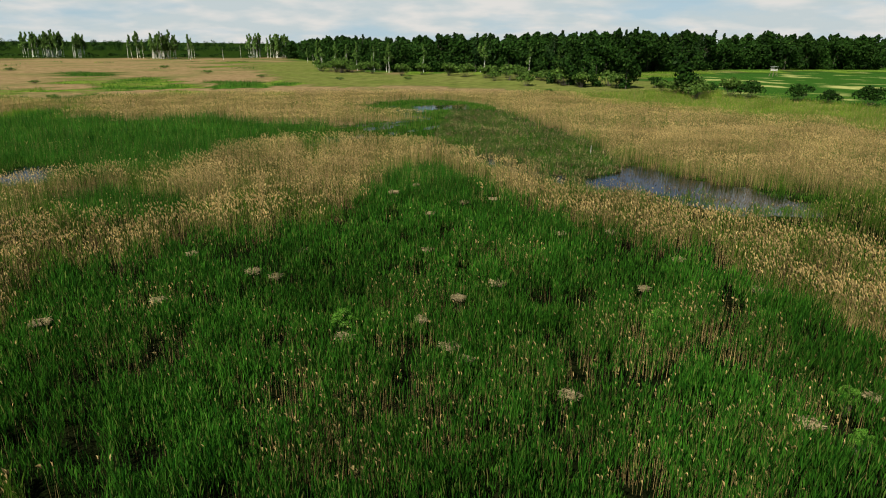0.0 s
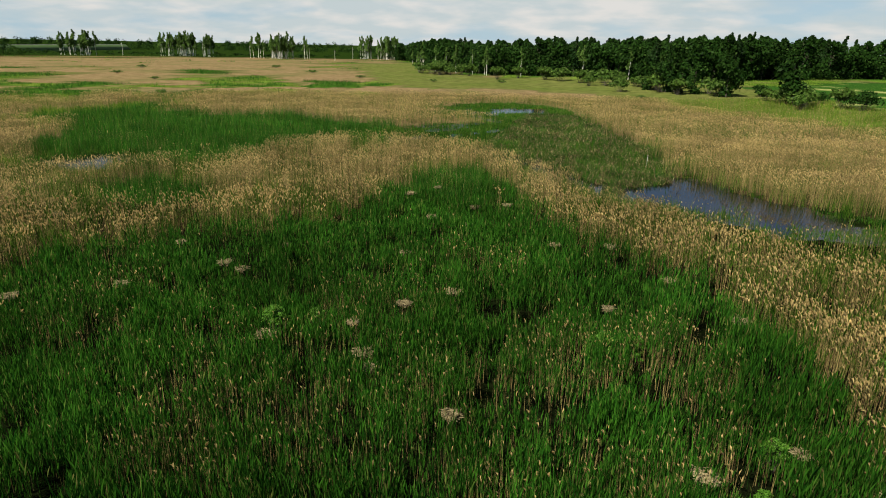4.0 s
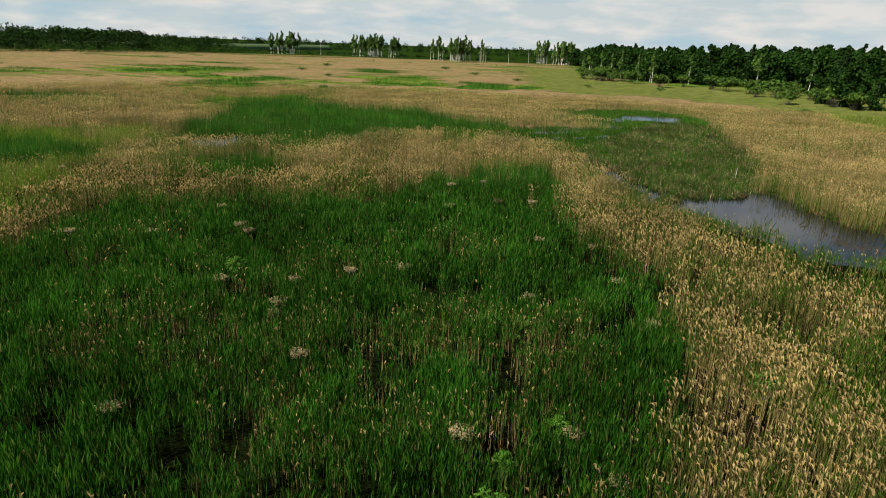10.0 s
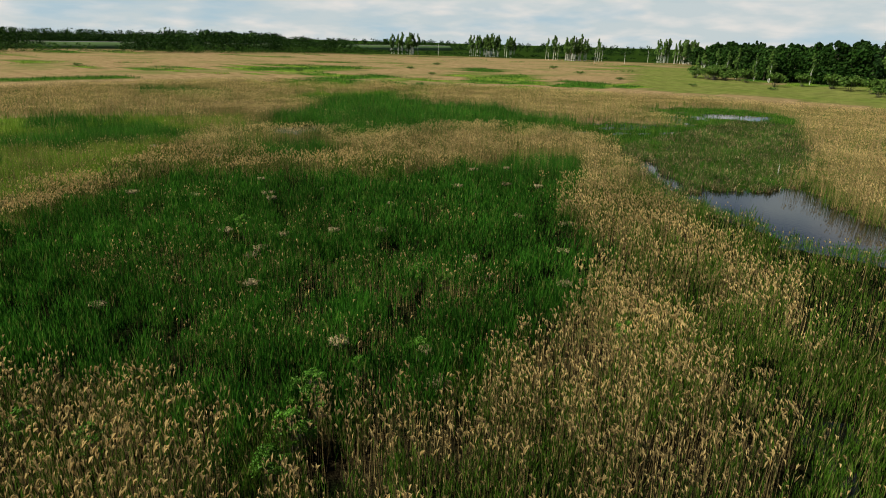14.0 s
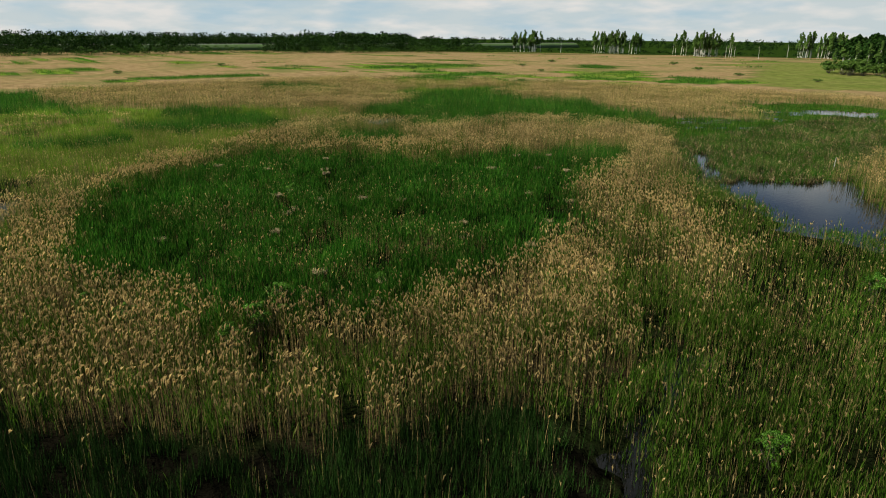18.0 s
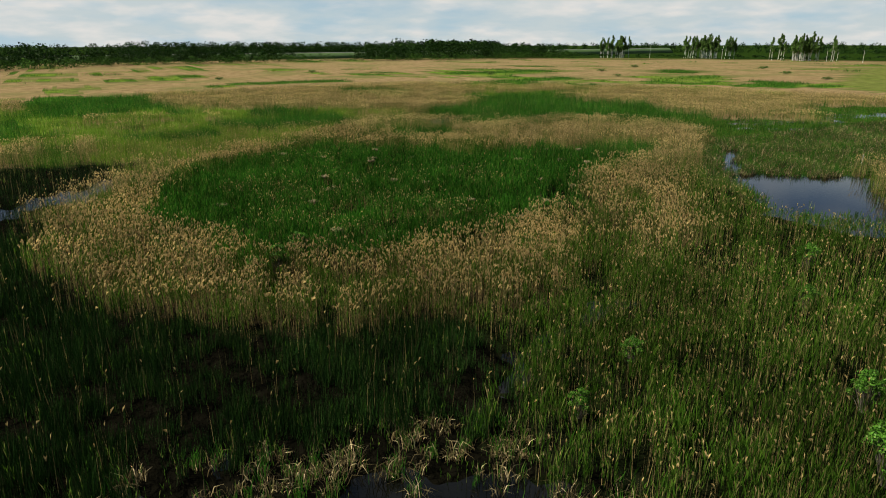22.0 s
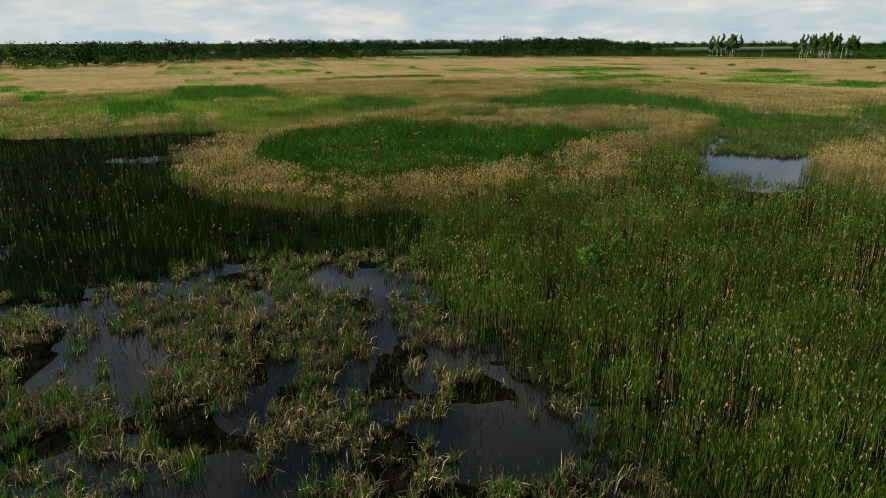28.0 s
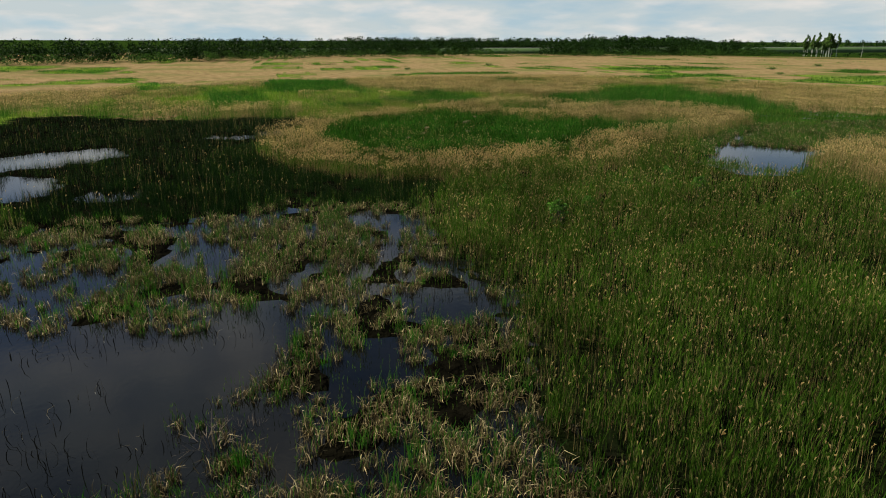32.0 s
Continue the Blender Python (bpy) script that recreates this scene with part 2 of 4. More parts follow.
SHRUB_EDGE = [(-26, 262), (38, 192), (58, 158), (81, 140), (100, 150), (140, 260), (70, 300), (0, 330), (-90, 370), (-150, 560), (-200, 500), (-90, 260), (-60, 245)]
MEADOW = [(62, 290), (72, 228), (86, 192), (104, 172), (160, 180), (300, 330), (260, 400), (134, 372)]
RISE = [(-40, 310), (30, 205), (60, 160), (100, 140), (400, 140), (500, 600), (-100, 600)]
WOODLAND = [(330, 448), (245, 438), (145, 411), (78, 360), (34, 310), (-10, 343), (-55, 370), (-100, 400), (-150, 558), (-215, 638), (-160, 760), (400, 640)]
GREEN_REED = [(33, 60), (34, 42), (40, 25), (47, 22), (62, 20), (73, 21), (80, 19), (92, 21), (140, 10), (130, 60), (60, 82), (47, 76), (36, 72)]
GREEN_PLAIN = [(-172, -12), (-166, 22), (-125, 27), (-110, 15), (-120, -10)]
STREAKS = ([(-177, 160), (-184, 206), (-168, 210), (-162, 164)], [(-123, 163), (-122, 195), (-111, 197), (-110, 167)], [(-173, 151), (-150, 188), (-137, 183), (-156, 153)],
           [(-162, 72), (-159, 92), (-134, 105), (-125, 96), (-140, 82)], [(-215, 60), (-220, 110), (-203, 108), (-200, 66)], [(-250, 180), (-262, 240), (-246, 246), (-236, 190)],
           [(-96, 222), (-118, 262), (-104, 266), (-84, 232)], [(-190, 280), (-226, 320), (-212, 330), (-176, 292)])
POCKET = [(-46, 62), (-40, 68), (-33, 65), (-28, 59), (-30, 52), (-37, 53)]
PONDS = {
    "pond_east": [(12.5, 78.5), (15, 83), (18.6, 85.5), (20, 91), (23.5, 92), (27, 85.5), (31, 81), (35, 76.5), (37.5, 71), (34, 66.5), (28.5, 66.5), (24, 69.5), (19, 72), (15, 74)],
    "inlet": [(-3, 98), (2, 95), (7.3, 87.3), (13.5, 81), (12, 77.8), (6, 83.8), (0, 91.8)],
    "pond_north": [(-22, 176), (-16, 179), (-7, 183), (-5, 173), (-12, 168), (-18, 168)],
    "pond_west": [(-67, 73), (-63, 80), (-57, 79), (-54, 72), (-59, 68)],
    "channel_west": [(-12, -4), (-18, 1), (-25, 7), (-20, 7), (-13, 3), (-9, -3)],
    "channel_end": [(-8, -3), (-6.5, -8), (-8, -12), (-12, -11), (-11.5, -4)],
    "pool_a": [(5, -39), (1, -35), (-1, -25), (6, -21), (12, -25), (16, -30), (17, -36)],
    "pool_b": [(21, -33), (22, -26), (32, -22), (36, -28)],
    "pool_c": [(36, -21), (32, -18), (32, -13), (36, -11), (38, -17)],
    "pool_d": [(52, -21), (51, -15), (53, -12), (56, -18)],
    "gap_a": [(44, 0), (46, 4), (49, 5.5), (49, 0.5)],
    "gap_b": [(50, 10), (47, 12), (46.5, 15), (50, 19.5), (55, 17.5), (62, 15), (61, 13), (54, 15), (52, 13)],
    "gap_c": [(53, -4.5), (52, -3), (55, 0), (59, 2), (62, 1), (59, -1.5)],
    "pool_main": [(69, -16), (72, -6), (73.5, -1), (71, 2), (71, 8), (68.5, 11), (73, 9), (77, 7), (80, 5), (82, 3), (83.5, 4), (84.5, 8), (90, 7.5), (90, 5),
                  (87, 4.5), (84, 1.5), (87, 2), (89, 0), (92, -4), (94, -16)],
    "gap_d": [(69, 12.5), (71, 20.5), (76, 19), (74, 13)],
    "gap_e": [(80, 10), (79.5, 14), (82, 13.5), (83, 10)],
    "gap_f": [(64, 11), (61.5, 13.5), (67, 11.5), (71, 9), (74, 7), (73, 5.5)],
    "ditch": [(36.7, 36), (37.7, 31.2), (40.3, 26.3), (43.2, 21.6), (44.0, 21.8), (41.0, 26.8), (38.4, 31.5), (37.1, 36)],
}


def lattice(ix, iy, seed):
    h = (ix.astype(np.int64) * 374761393 + iy.astype(np.int64) * 668265263 + seed * 974634777) & 0x7FFFFFFF
    h = ((h ^ (h >> 13)) * 1274126177) & 0x7FFFFFFF
    return ((h ^ (h >> 16)) & 0xFFFF) / 65535.0


def vnoise(x, y, size, seed=0):
    """Smooth noise from 0 to 1 with bumps of that size in metres."""
    u, v = x / size, y / size
    i, j = np.floor(u), np.floor(v)
    f, g = u - i, v - j
    f, g = f * f * (3 - 2 * f), g * g * (3 - 2 * g)
    a, b, c, d = lattice(i, j, seed), lattice(i + 1, j, seed), lattice(i, j + 1, seed), lattice(i + 1, j + 1, seed)
    return (a * (1 - f) + b * f) * (1 - g) + (c * (1 - f) + d * f) * g


def depth_in(poly, x, y):
    """Metres inside an outline (negative outside)."""
    q = np.array(poly, float)
    inside = (x > q[:, 0].min() - 6) & (x < q[:, 0].max() + 6) & (y > q[:, 1].min() - 6) & (y < q[:, 1].max() + 6)
    if inside.ndim == 1 and not inside.all():
        out = np.full(x.shape, -50.0)
        if inside.any():
            out[inside] = depth_in(poly, x[inside], y[inside])
        return out
    d, odd = np.full(x.shape, 1e9), np.zeros(x.shape, bool)
    for (ax, ay), (bx, by) in zip(q, np.roll(q, -1, 0)):
        ex, ey = bx - ax, by - ay
        t = np.clip(((x - ax) * ex + (y - ay) * ey) / (ex * ex + ey * ey), 0, 1)
        d = np.minimum(d, np.hypot(x - ax - t * ex, y - ay - t * ey))
        if by != ay:
            odd ^= ((ay > y) != (by > y)) & (x < ex * (y - ay) / ey + ax)
    return np.where(odd, d, -d)


DRY_SPOTS = [(-3, 21.5, 5), (-5, 24, 4), (11, 32, 4), (15.5, 34.5, 4), (-3.5, 35.5, 3), (10.5, 20.5, 4.5), (16.5, 31.5, 3), (-20, 34.6, 3), (4, 46, 3), (17, 24, 2.5)]
MUD, SEDGE, RUSH, TAN, MIX, LUSH, TUFT, GRASS, WET, SHADY = range(10)


def near_route(x, y):
    """How far a place lies from the stretch of open air to the south that looks over it."""
    d = np.full(x.shape, 1e9)
    for k in np.linspace(0, 1, 34):
        dx, dy = x - (2 + 110 * k), y - (-3 + 12 * k)
        r, a = np.hypot(dx, dy), np.arctan2(-dx, dy) - radians(5 + 72 * k)
        a = np.abs((a + math.pi) % (2 * math.pi) - math.pi)
        d = np.minimum(d, np.where((a < radians(46)) & (r > 13), r, 1e9))
    return d


CELL = 2.0
NEAR_X, NEAR_Y = np.meshgrid(np.arange(-620, 124, CELL), np.arange(-170, 674, CELL))
NEAR = near_route(NEAR_X + CELL / 2, NEAR_Y + CELL / 2)


def scatter(d0, d1, rho):
    """Random places, rho to the square metre, that lie d0 to d1 metres from the route."""
    ok = (NEAR >= d0) & (NEAR < d1)
    cx, cy = NEAR_X[ok], NEAR_Y[ok]
    pick = rng.integers(0, len(cx), int(len(cx) * CELL * CELL * rho))
    return cx[pick] + rng.uniform(0, CELL, len(pick)), cy[pick] + rng.uniform(0, CELL, len(pick))


def growth(x, y):
    """Kind of growth, and metres of open water around (positive: in a pond)."""
    wx = x + (vnoise(x, y, 6, 1) - 0.5) * 4 + (vnoise(x, y, 1.7, 2) - 0.5) * 1.6
    wy = y + (vnoise(x, y, 6, 3) - 0.5) * 4 + (vnoise(x, y, 1.7, 4) - 0.5) * 1.6
    wx = wx + (vnoise(x, y, 0.6, 14) - 0.5) * 3.6
    wy = wy + (vnoise(x, y, 0.6, 15) - 0.5) * 3.6
    far = np.hypot(x - 50, y - 10)
    loose = np.clip((far - 70) / 60, 0, 1)
    wx = wx + (vnoise(x, y, 19, 11) - 0.5) * 12 * loose
    wy = wy + (vnoise(x, y, 19, 12) - 0.5) * 12 * loose
    # the wide plain: bands of old reed with green hollows
    band = 0.6 * vnoise(x + 0.5 * y, y - 0.4 * x, 42, 5) + 0.4 * vnoise(x, y, 17, 6)
    kind = np.where(band > 0.40, TAN, LUSH)
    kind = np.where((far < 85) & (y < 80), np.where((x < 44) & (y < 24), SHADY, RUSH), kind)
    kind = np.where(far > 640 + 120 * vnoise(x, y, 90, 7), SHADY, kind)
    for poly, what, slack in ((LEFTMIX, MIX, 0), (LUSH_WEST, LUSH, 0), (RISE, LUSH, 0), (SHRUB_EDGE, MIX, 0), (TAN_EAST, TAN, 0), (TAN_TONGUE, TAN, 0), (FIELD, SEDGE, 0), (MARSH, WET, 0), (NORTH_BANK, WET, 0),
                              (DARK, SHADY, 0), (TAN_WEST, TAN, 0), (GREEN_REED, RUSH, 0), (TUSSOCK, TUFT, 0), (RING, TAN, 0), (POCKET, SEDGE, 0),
                              (COLONY, SEDGE, 0), (MEADOW, GRASS, 0), (WOODLAND, SHADY, 0)):
        kind = np.where(depth_in(poly, wx, wy) > slack, what, kind)
    # the light meadow is broken by patches of old reed and of dark sedge
    mottle = 0.6 * vnoise(x, y, 17, 50) + 0.4 * vnoise(x, y, 6, 51)
    open_ = (kind == LUSH) & (depth_in(RISE, x, y) < 0)
    kind = np.where(open_ & (mottle > 0.57), TAN, np.where(open_ & (mottle > 0.47), MIX, np.where(open_ & (mottle < 0.34), SEDGE, kind)))
    for poly in (GREEN_PLAIN, *STREAKS):
        kind = np.where(depth_in(poly, wx, wy) > 0, SEDGE, kind)
    gaps = (kind == TAN) & (0.5 * vnoise(x, y, 5, 13) + 0.5 * vnoise(x, y, 1.4, 16) > 0.66 - 0.11 * np.clip((-x - 8) / 10, 0, 1) - 0.07 * np.clip((-x - 28) / 8, 0, 1) * (y < 62)) & (far < 140)
    kind = np.where(gaps, RUSH, kind)
    near_lush = (kind == LUSH) & (vnoise(x, y, 14, 8) > 0.62)
    kind = np.where(near_lush, MIX, kind)
    tx = x + (vnoise(x, y, 1.6, 9) - 0.5) * 1.8 + (vnoise(x, y, 4.0, 17) - 0.5) * 2.2
    ty = y + (vnoise(x, y, 1.6, 10) - 0.5) * 1.8 + (vnoise(x, y, 4.0, 18) - 0.5) * 2.2
    pond = np.full(x.shape, -1e9)
    for poly in PONDS.values():
        pond = np.maximum(pond, depth_in(poly, tx, ty))
    bank = (pond > -2.8) & (y > 50) & ~((x > 15) & (y > 77) & (y < 110))
    kind = np.where(bank, WET, kind)
    return kind, pond


# ---- meshes from arrays ----
def tri_mesh(name, v, f, mat):
    me = bpy.data.meshes.new(name)
    me.vertices.add(len(v)); me.vertices.foreach_set("co", np.ascontiguousarray(v, np.float32).ravel())
    k = f.shape[1]
    me.loops.add(f.size); me.loops.foreach_set("vertex_index", np.ascontiguousarray(f, np.int32).ravel())
    me.polygons.add(len(f)); me.polygons.foreach_set("loop_start", np.arange(0, f.size, k, dtype=np.int32))
    me.update(calc_edges=True)
    me.materials.append(mat)
    return me


def stuff(name, v, f, mat, label, category):
    return tagged(new(name, tri_mesh(name, v, f, mat)), label, category, kind="stuff")


class Heap:
    """Gathers triangles."""

    def __init__(self):
        self.v, self.f, self.n = [], [], 0

    def add(self, v, f):
        self.v.append(v.reshape(-1, 3)); self.f.append(f.reshape(-1, 3) + self.n); self.n += v.size // 3

    def out(self):
        return np.concatenate(self.v), np.concatenate(self.f)


rng = np.random.default_rng(7)


def blades(heap, x, y, z, h, w, lean, bent=True):
    """Upright ribbons that taper to a tip; bent ones have a knee. lean: sideways reach of the tip as a share of the height."""
    n = len(x)
    if not n:
        return
    a, b = rng.uniform(0, 2 * math.pi, n), rng.uniform(0, 2 * math.pi, n)
    sx, sy = np.cos(a) * w / 2, np.sin(a) * w / 2
    lx, ly = np.cos(b) * lean * h, np.sin(b) * lean * h
    base = np.stack([x, y, z], 1)
    side = np.stack([sx, sy, 0 * sx], 1)
    tip = base + np.stack([lx, ly, h * np.sqrt(np.maximum(1 - lean ** 2, 0.1))], 1)
    if bent:
        mid = base + np.stack([lx * 0.32, ly * 0.32, h * 0.6], 1)
        v = np.stack([base - side * 0.7, base + side * 0.7, mid + side, mid - side, tip], 1)
        f = np.array([[0, 1, 2], [0, 2, 3], [3, 2, 4]])
        heap.add(v, (np.arange(n) * 5)[:, None, None] + f[None])
    else:
        v = np.stack([base - side, base + side, tip], 1)
        heap.add(v, (np.arange(n) * 3)[:, None, None] + np.array([[0, 1, 2]])[None])
    return tip


def plumes(heap, tip, size, wide, strands=2):
    """Feathery seed heads: thin strands that rise together and nod to one side."""
    n = len(tip)
    if not n:
        return
    a = rng.normal(2.6, 0.8, n)
    low = tip - np.array([0, 0, 1]) * (size * 0.3)[:, None]
    for k in range(strands):
        b = a + rng.normal(0, 0.3, n)
        out = size * rng.uniform(0.2, 0.7, n)
        knee = low + np.stack([np.cos(b) * out * 0.35, np.sin(b) * out * 0.35, size * rng.uniform(0.45, 0.75, n)], 1)
        top = low + np.stack([np.cos(b) * out, np.sin(b) * out, size * rng.uniform(0.4, 1.0, n)], 1)
        c = rng.uniform(0, math.pi, n)
        side = np.stack([np.cos(c), np.sin(c), 0 * c], 1) * (wide / 2)[:, None]
        v = np.stack([low, knee + side, top, knee - side], 1)
        heap.add(v, (np.arange(n) * 4)[:, None, None] + np.array([[0, 1, 2], [0, 2, 3]])[None])


def plants(heap, x, y, z, h, w, leaves=3, low=0.40, steep=1.15):
    """Young reed plants: steep pointed leaves round the upper part of a thin stem, which is drawn where it can show."""
    n = len(x)
    if not n:
        return
    a = rng.uniform(0, 2 * math.pi, n)
    lean = rng.uniform(0.0, 0.09, n) * h
    base = np.stack([x, y, z], 1)
    top = base + np.stack([np.cos(a) * lean, np.sin(a) * lean, h * 0.86], 1)
    bare = rng.random(n) < 0.35
    side = (np.stack([-np.sin(a), np.cos(a), 0 * a], 1) * 0.010)[bare]
    heap.add(np.stack([base[bare] - side, base[bare] + side, top[bare]], 1), (np.arange(bare.sum()) * 3)[:, None, None] + np.array([[0, 1, 2]])[None])
    for k in range(leaves):
        s = (low + (0.92 - low) * (k + rng.random(n)) / leaves)[:, None]
        p0 = base * (1 - s) + top * s
        b_, rise = a + k * 2.2 + rng.normal(0, 0.5, n), rng.uniform(steep, 1.52, n)
        long_ = h * rng.uniform(0.2, 0.36, n)
        way = np.stack([np.cos(b_) * np.cos(rise), np.sin(b_) * np.cos(rise), np.sin(rise)], 1) * long_[:, None]
        c = b_ + rng.normal(0, 0.7, n)
        side = np.stack([-np.sin(c), np.cos(c), 0 * c], 1) * (w / 2)[:, None]
        mid = p0 + way * 0.45
        nod = rng.uniform(0.0, 0.16, n) * long_
        tip = p0 + way + np.stack([np.cos(b_) * nod, np.sin(b_) * nod, -nod * 0.6], 1)
        v = np.stack([p0, mid + side, tip, mid - side], 1)
        heap.add(v, (np.arange(n) * 4)[:, None, None] + np.array([[0, 1, 2], [0, 2, 3]])[None])


# ---- the ground and the water ----
def spread(a, b, step, reach, grow=1.16):
    inner = list(np.arange(a, b + 0.1, step))
    out, s, q = [], step, b
    while q < reach:
        s *= grow; q += s; out.append(q)
    low, s, q = [], step, a
    while q > -reach:
        s *= grow; q -= s; low.append(q)
    return np.array(low[::-1] + inner + out)


gx, gy = spread(-130, 125, 1.0, 4800), spread(-48, 200, 1.0, 4800)
# a closer net over the pools that the route crosses
gx, gy = np.unique(np.r_[gx, np.arange(36.5, 98, 1.0)]), np.unique(np.r_[gy, np.arange(-21.5, 36, 1.0)])
X, Y = np.meshgrid(gx, gy)
kind, pond = growth(X, Y)
hump = (vnoise(X, Y, 3, 20) - 0.5) * 0.16 + (vnoise(X, Y, 11, 21) - 0.5) * 0.12
Z = 0.16 + hump
Z = np.where(kind == TUFT, 0.0 + hump * 1.6, Z)
Z = np.where(kind == WET, 0.05 + hump * 1.2, Z)
Z = Z - np.clip((pond + 0.6) / 1.2, 0, 1) * 0.6
far = np.hypot(X - 30, Y - 20)
Z = Z + np.clip(depth_in(RISE, X, Y) / 40, 0, 1) * 2.0 - np.clip((far - 500) / 3500, 0, 1) * 15
nr, nc = X.shape
idx = np.arange(nr * nc).reshape(nr, nc)
quads = np.stack([idx[:-1, :-1], idx[:-1, 1:], idx[1:, 1:], idx[1:, :-1]], -1).reshape(-1, 4)
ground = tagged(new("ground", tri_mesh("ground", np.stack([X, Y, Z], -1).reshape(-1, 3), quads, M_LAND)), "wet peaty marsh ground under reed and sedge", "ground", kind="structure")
# far off the closed canopy itself is the surface; near by the bare peat, toned near-black for shade, shows between the
# stems
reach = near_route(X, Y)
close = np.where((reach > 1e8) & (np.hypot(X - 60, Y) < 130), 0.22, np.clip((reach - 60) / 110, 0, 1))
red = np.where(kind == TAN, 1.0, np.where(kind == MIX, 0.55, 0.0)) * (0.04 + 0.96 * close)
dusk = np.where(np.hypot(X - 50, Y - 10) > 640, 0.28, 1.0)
# SHADY ground within 200 m gets no green and stays near-black
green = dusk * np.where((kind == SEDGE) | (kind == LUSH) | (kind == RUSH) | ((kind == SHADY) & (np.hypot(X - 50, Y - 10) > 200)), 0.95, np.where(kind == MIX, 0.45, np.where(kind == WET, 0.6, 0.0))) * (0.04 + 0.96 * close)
blue = np.where(kind == GRASS, 1.0, 0.0)
light_ = np.where((kind == LUSH) | (kind == MIX), 1.0, 0.0)
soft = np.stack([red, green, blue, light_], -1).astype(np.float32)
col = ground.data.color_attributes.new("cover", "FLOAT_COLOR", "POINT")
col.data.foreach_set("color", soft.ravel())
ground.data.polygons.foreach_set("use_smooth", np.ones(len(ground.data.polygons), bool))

wx0, wx1, wy0, wy1 = -140, 130, -60, 230
water = tagged(new("water", tri_mesh("water", np.array([(wx0, wy0, 0), (wx1, wy0, 0), (wx1, wy1, 0), (wx0, wy1, 0)], float), np.array([[0, 1, 2, 3]]), M_WATER)),
               "dark still peat water between the reeds", "water", kind="structure")

# ---- reeds, sedges and grasses ----
leaf, lush, rush, stalk, plume, straw, bulrush = (Heap() for _ in range(7))
BANDS = [(0, 42, 66, True, 1.0), (42, 70, 38, True, 1.2), (70, 120, 28, False, 1.15), (120, 220, 10, False, 1.7), (220, 420, 2.4, False, 3.2), (420, 680, 0.6, False, 6.0)]
for d0, d1, rho, bent, fat in BANDS:
    x, y = scatter(d0, d1, rho)
    kind, pond = growth(x, y)
    u = rng.random(len(x))
    clump = vnoise(x, y, 7, 30)
    fine = vnoise(x, y, 1.1, 31)
    dry = (pond < 0.1) | ((pond < 1.0) & (u < 0.2))
    z = np.zeros(len(x)) + np.clip(depth_in(RISE, x, y) / 40, 0, 1) * 2.0
    hk = (0.8 + 0.4 * vnoise(x, y, 2.2, 32)) * (0.72 + 0.5 * fine)
    spot = 0.55 * fine + 0.45 * vnoise(x, y, 2.6, 34)
    thick = np.clip(spot * 3.8 - 1.15, 0.04, 1) if bent else np.clip(spot * 2.6 - 0.45, 0.2, 1)
    keep = rng.random(len(x)) < thick

    def pick(mask):
        return x[mask], y[mask], z[mask]

    # lush sedge of the colony, the green field and the dark hollow; lighter grass of the mixed ground
    for heap_, m in ((leaf, dry & keep & (((kind == SEDGE) & (u < 0.92)) | ((kind == WET) & (u < 0.34)))), (lush, dry & keep & (((kind == LUSH) & (u < 0.9)) | ((kind == MIX) & (u < 0.75) & (d0 < 220)) | ((kind == GRASS) & (u < 0.5))))):
        k = kind[m]
        h = np.where(k == SEDGE, 1.95, np.where(k == GRASS, 0.4, np.where(k == WET, 1.0, 1.5))) * hk[m] * rng.uniform(0.7, 1.15, m.sum()) * (1.0 if d0 < 220 else 0.6)
        if bent:
            few = rng.random(m.sum()) < 0.74
            q = pick(m)
            plants(heap_, q[0][few], q[1][few], q[2][few], h[few] * 1.05, 0.050 * fat * rng.uniform(0.7, 1.3, few.sum()), 3, 0.42, 1.36)
        else:
            blades(heap_, *pick(m), h, 0.045 * fat * rng.uniform(0.7, 1.3, m.sum()), rng.uniform(0.1, 0.5, m.sum()), False)
    if d0 >= 220:  # out there the closed canopy of the ground sheet is all else that shows
        continue
    # leafless upright stems of the dark stretch; low light put into their colour
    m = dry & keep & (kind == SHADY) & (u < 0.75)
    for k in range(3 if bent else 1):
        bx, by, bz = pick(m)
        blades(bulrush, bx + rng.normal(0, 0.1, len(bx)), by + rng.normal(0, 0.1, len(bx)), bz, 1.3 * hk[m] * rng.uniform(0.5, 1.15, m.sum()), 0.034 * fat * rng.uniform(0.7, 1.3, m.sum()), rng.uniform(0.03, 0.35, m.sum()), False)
    # green reed
    m = dry & keep & (((kind == RUSH) & (u < 0.60)) | ((kind == TAN) & (u < (0.62 if bent else 0.34))) | ((kind == SHADY) & (u > 0.97)) | ((kind == TUFT) & (u < 0.07)) | ((kind == WET) & (u > 0.5) & (u < 0.8)))
    k = kind[m]
    h = np.where(k == WET, 1.1, np.where(k == SHADY, 1.3, np.where(k == TUFT, 0.95, 2.05))) * hk[m] * rng.uniform(0.7, 1.15, m.sum())
    if bent:
        few = rng.random(m.sum()) < 0.74
        q = pick(m)
        plants(rush, q[0][few], q[1][few], q[2][few], h[few] * 1.05, 0.034 * fat * rng.uniform(0.7, 1.3, few.sum()), 3, 0.30, 1.38)
    else:
        blades(rush, *pick(m), h, 0.038 * fat * rng.uniform(0.7, 1.3, m.sum()), rng.uniform(0.03, 0.2, m.sum()), False)
    dry_spot = np.zeros(len(x), bool)
    for sx, sy, sr in DRY_SPOTS:
        dry_spot |= np.hypot(x - sx, y - sy) < sr * (0.5 + 0.8 * fine)
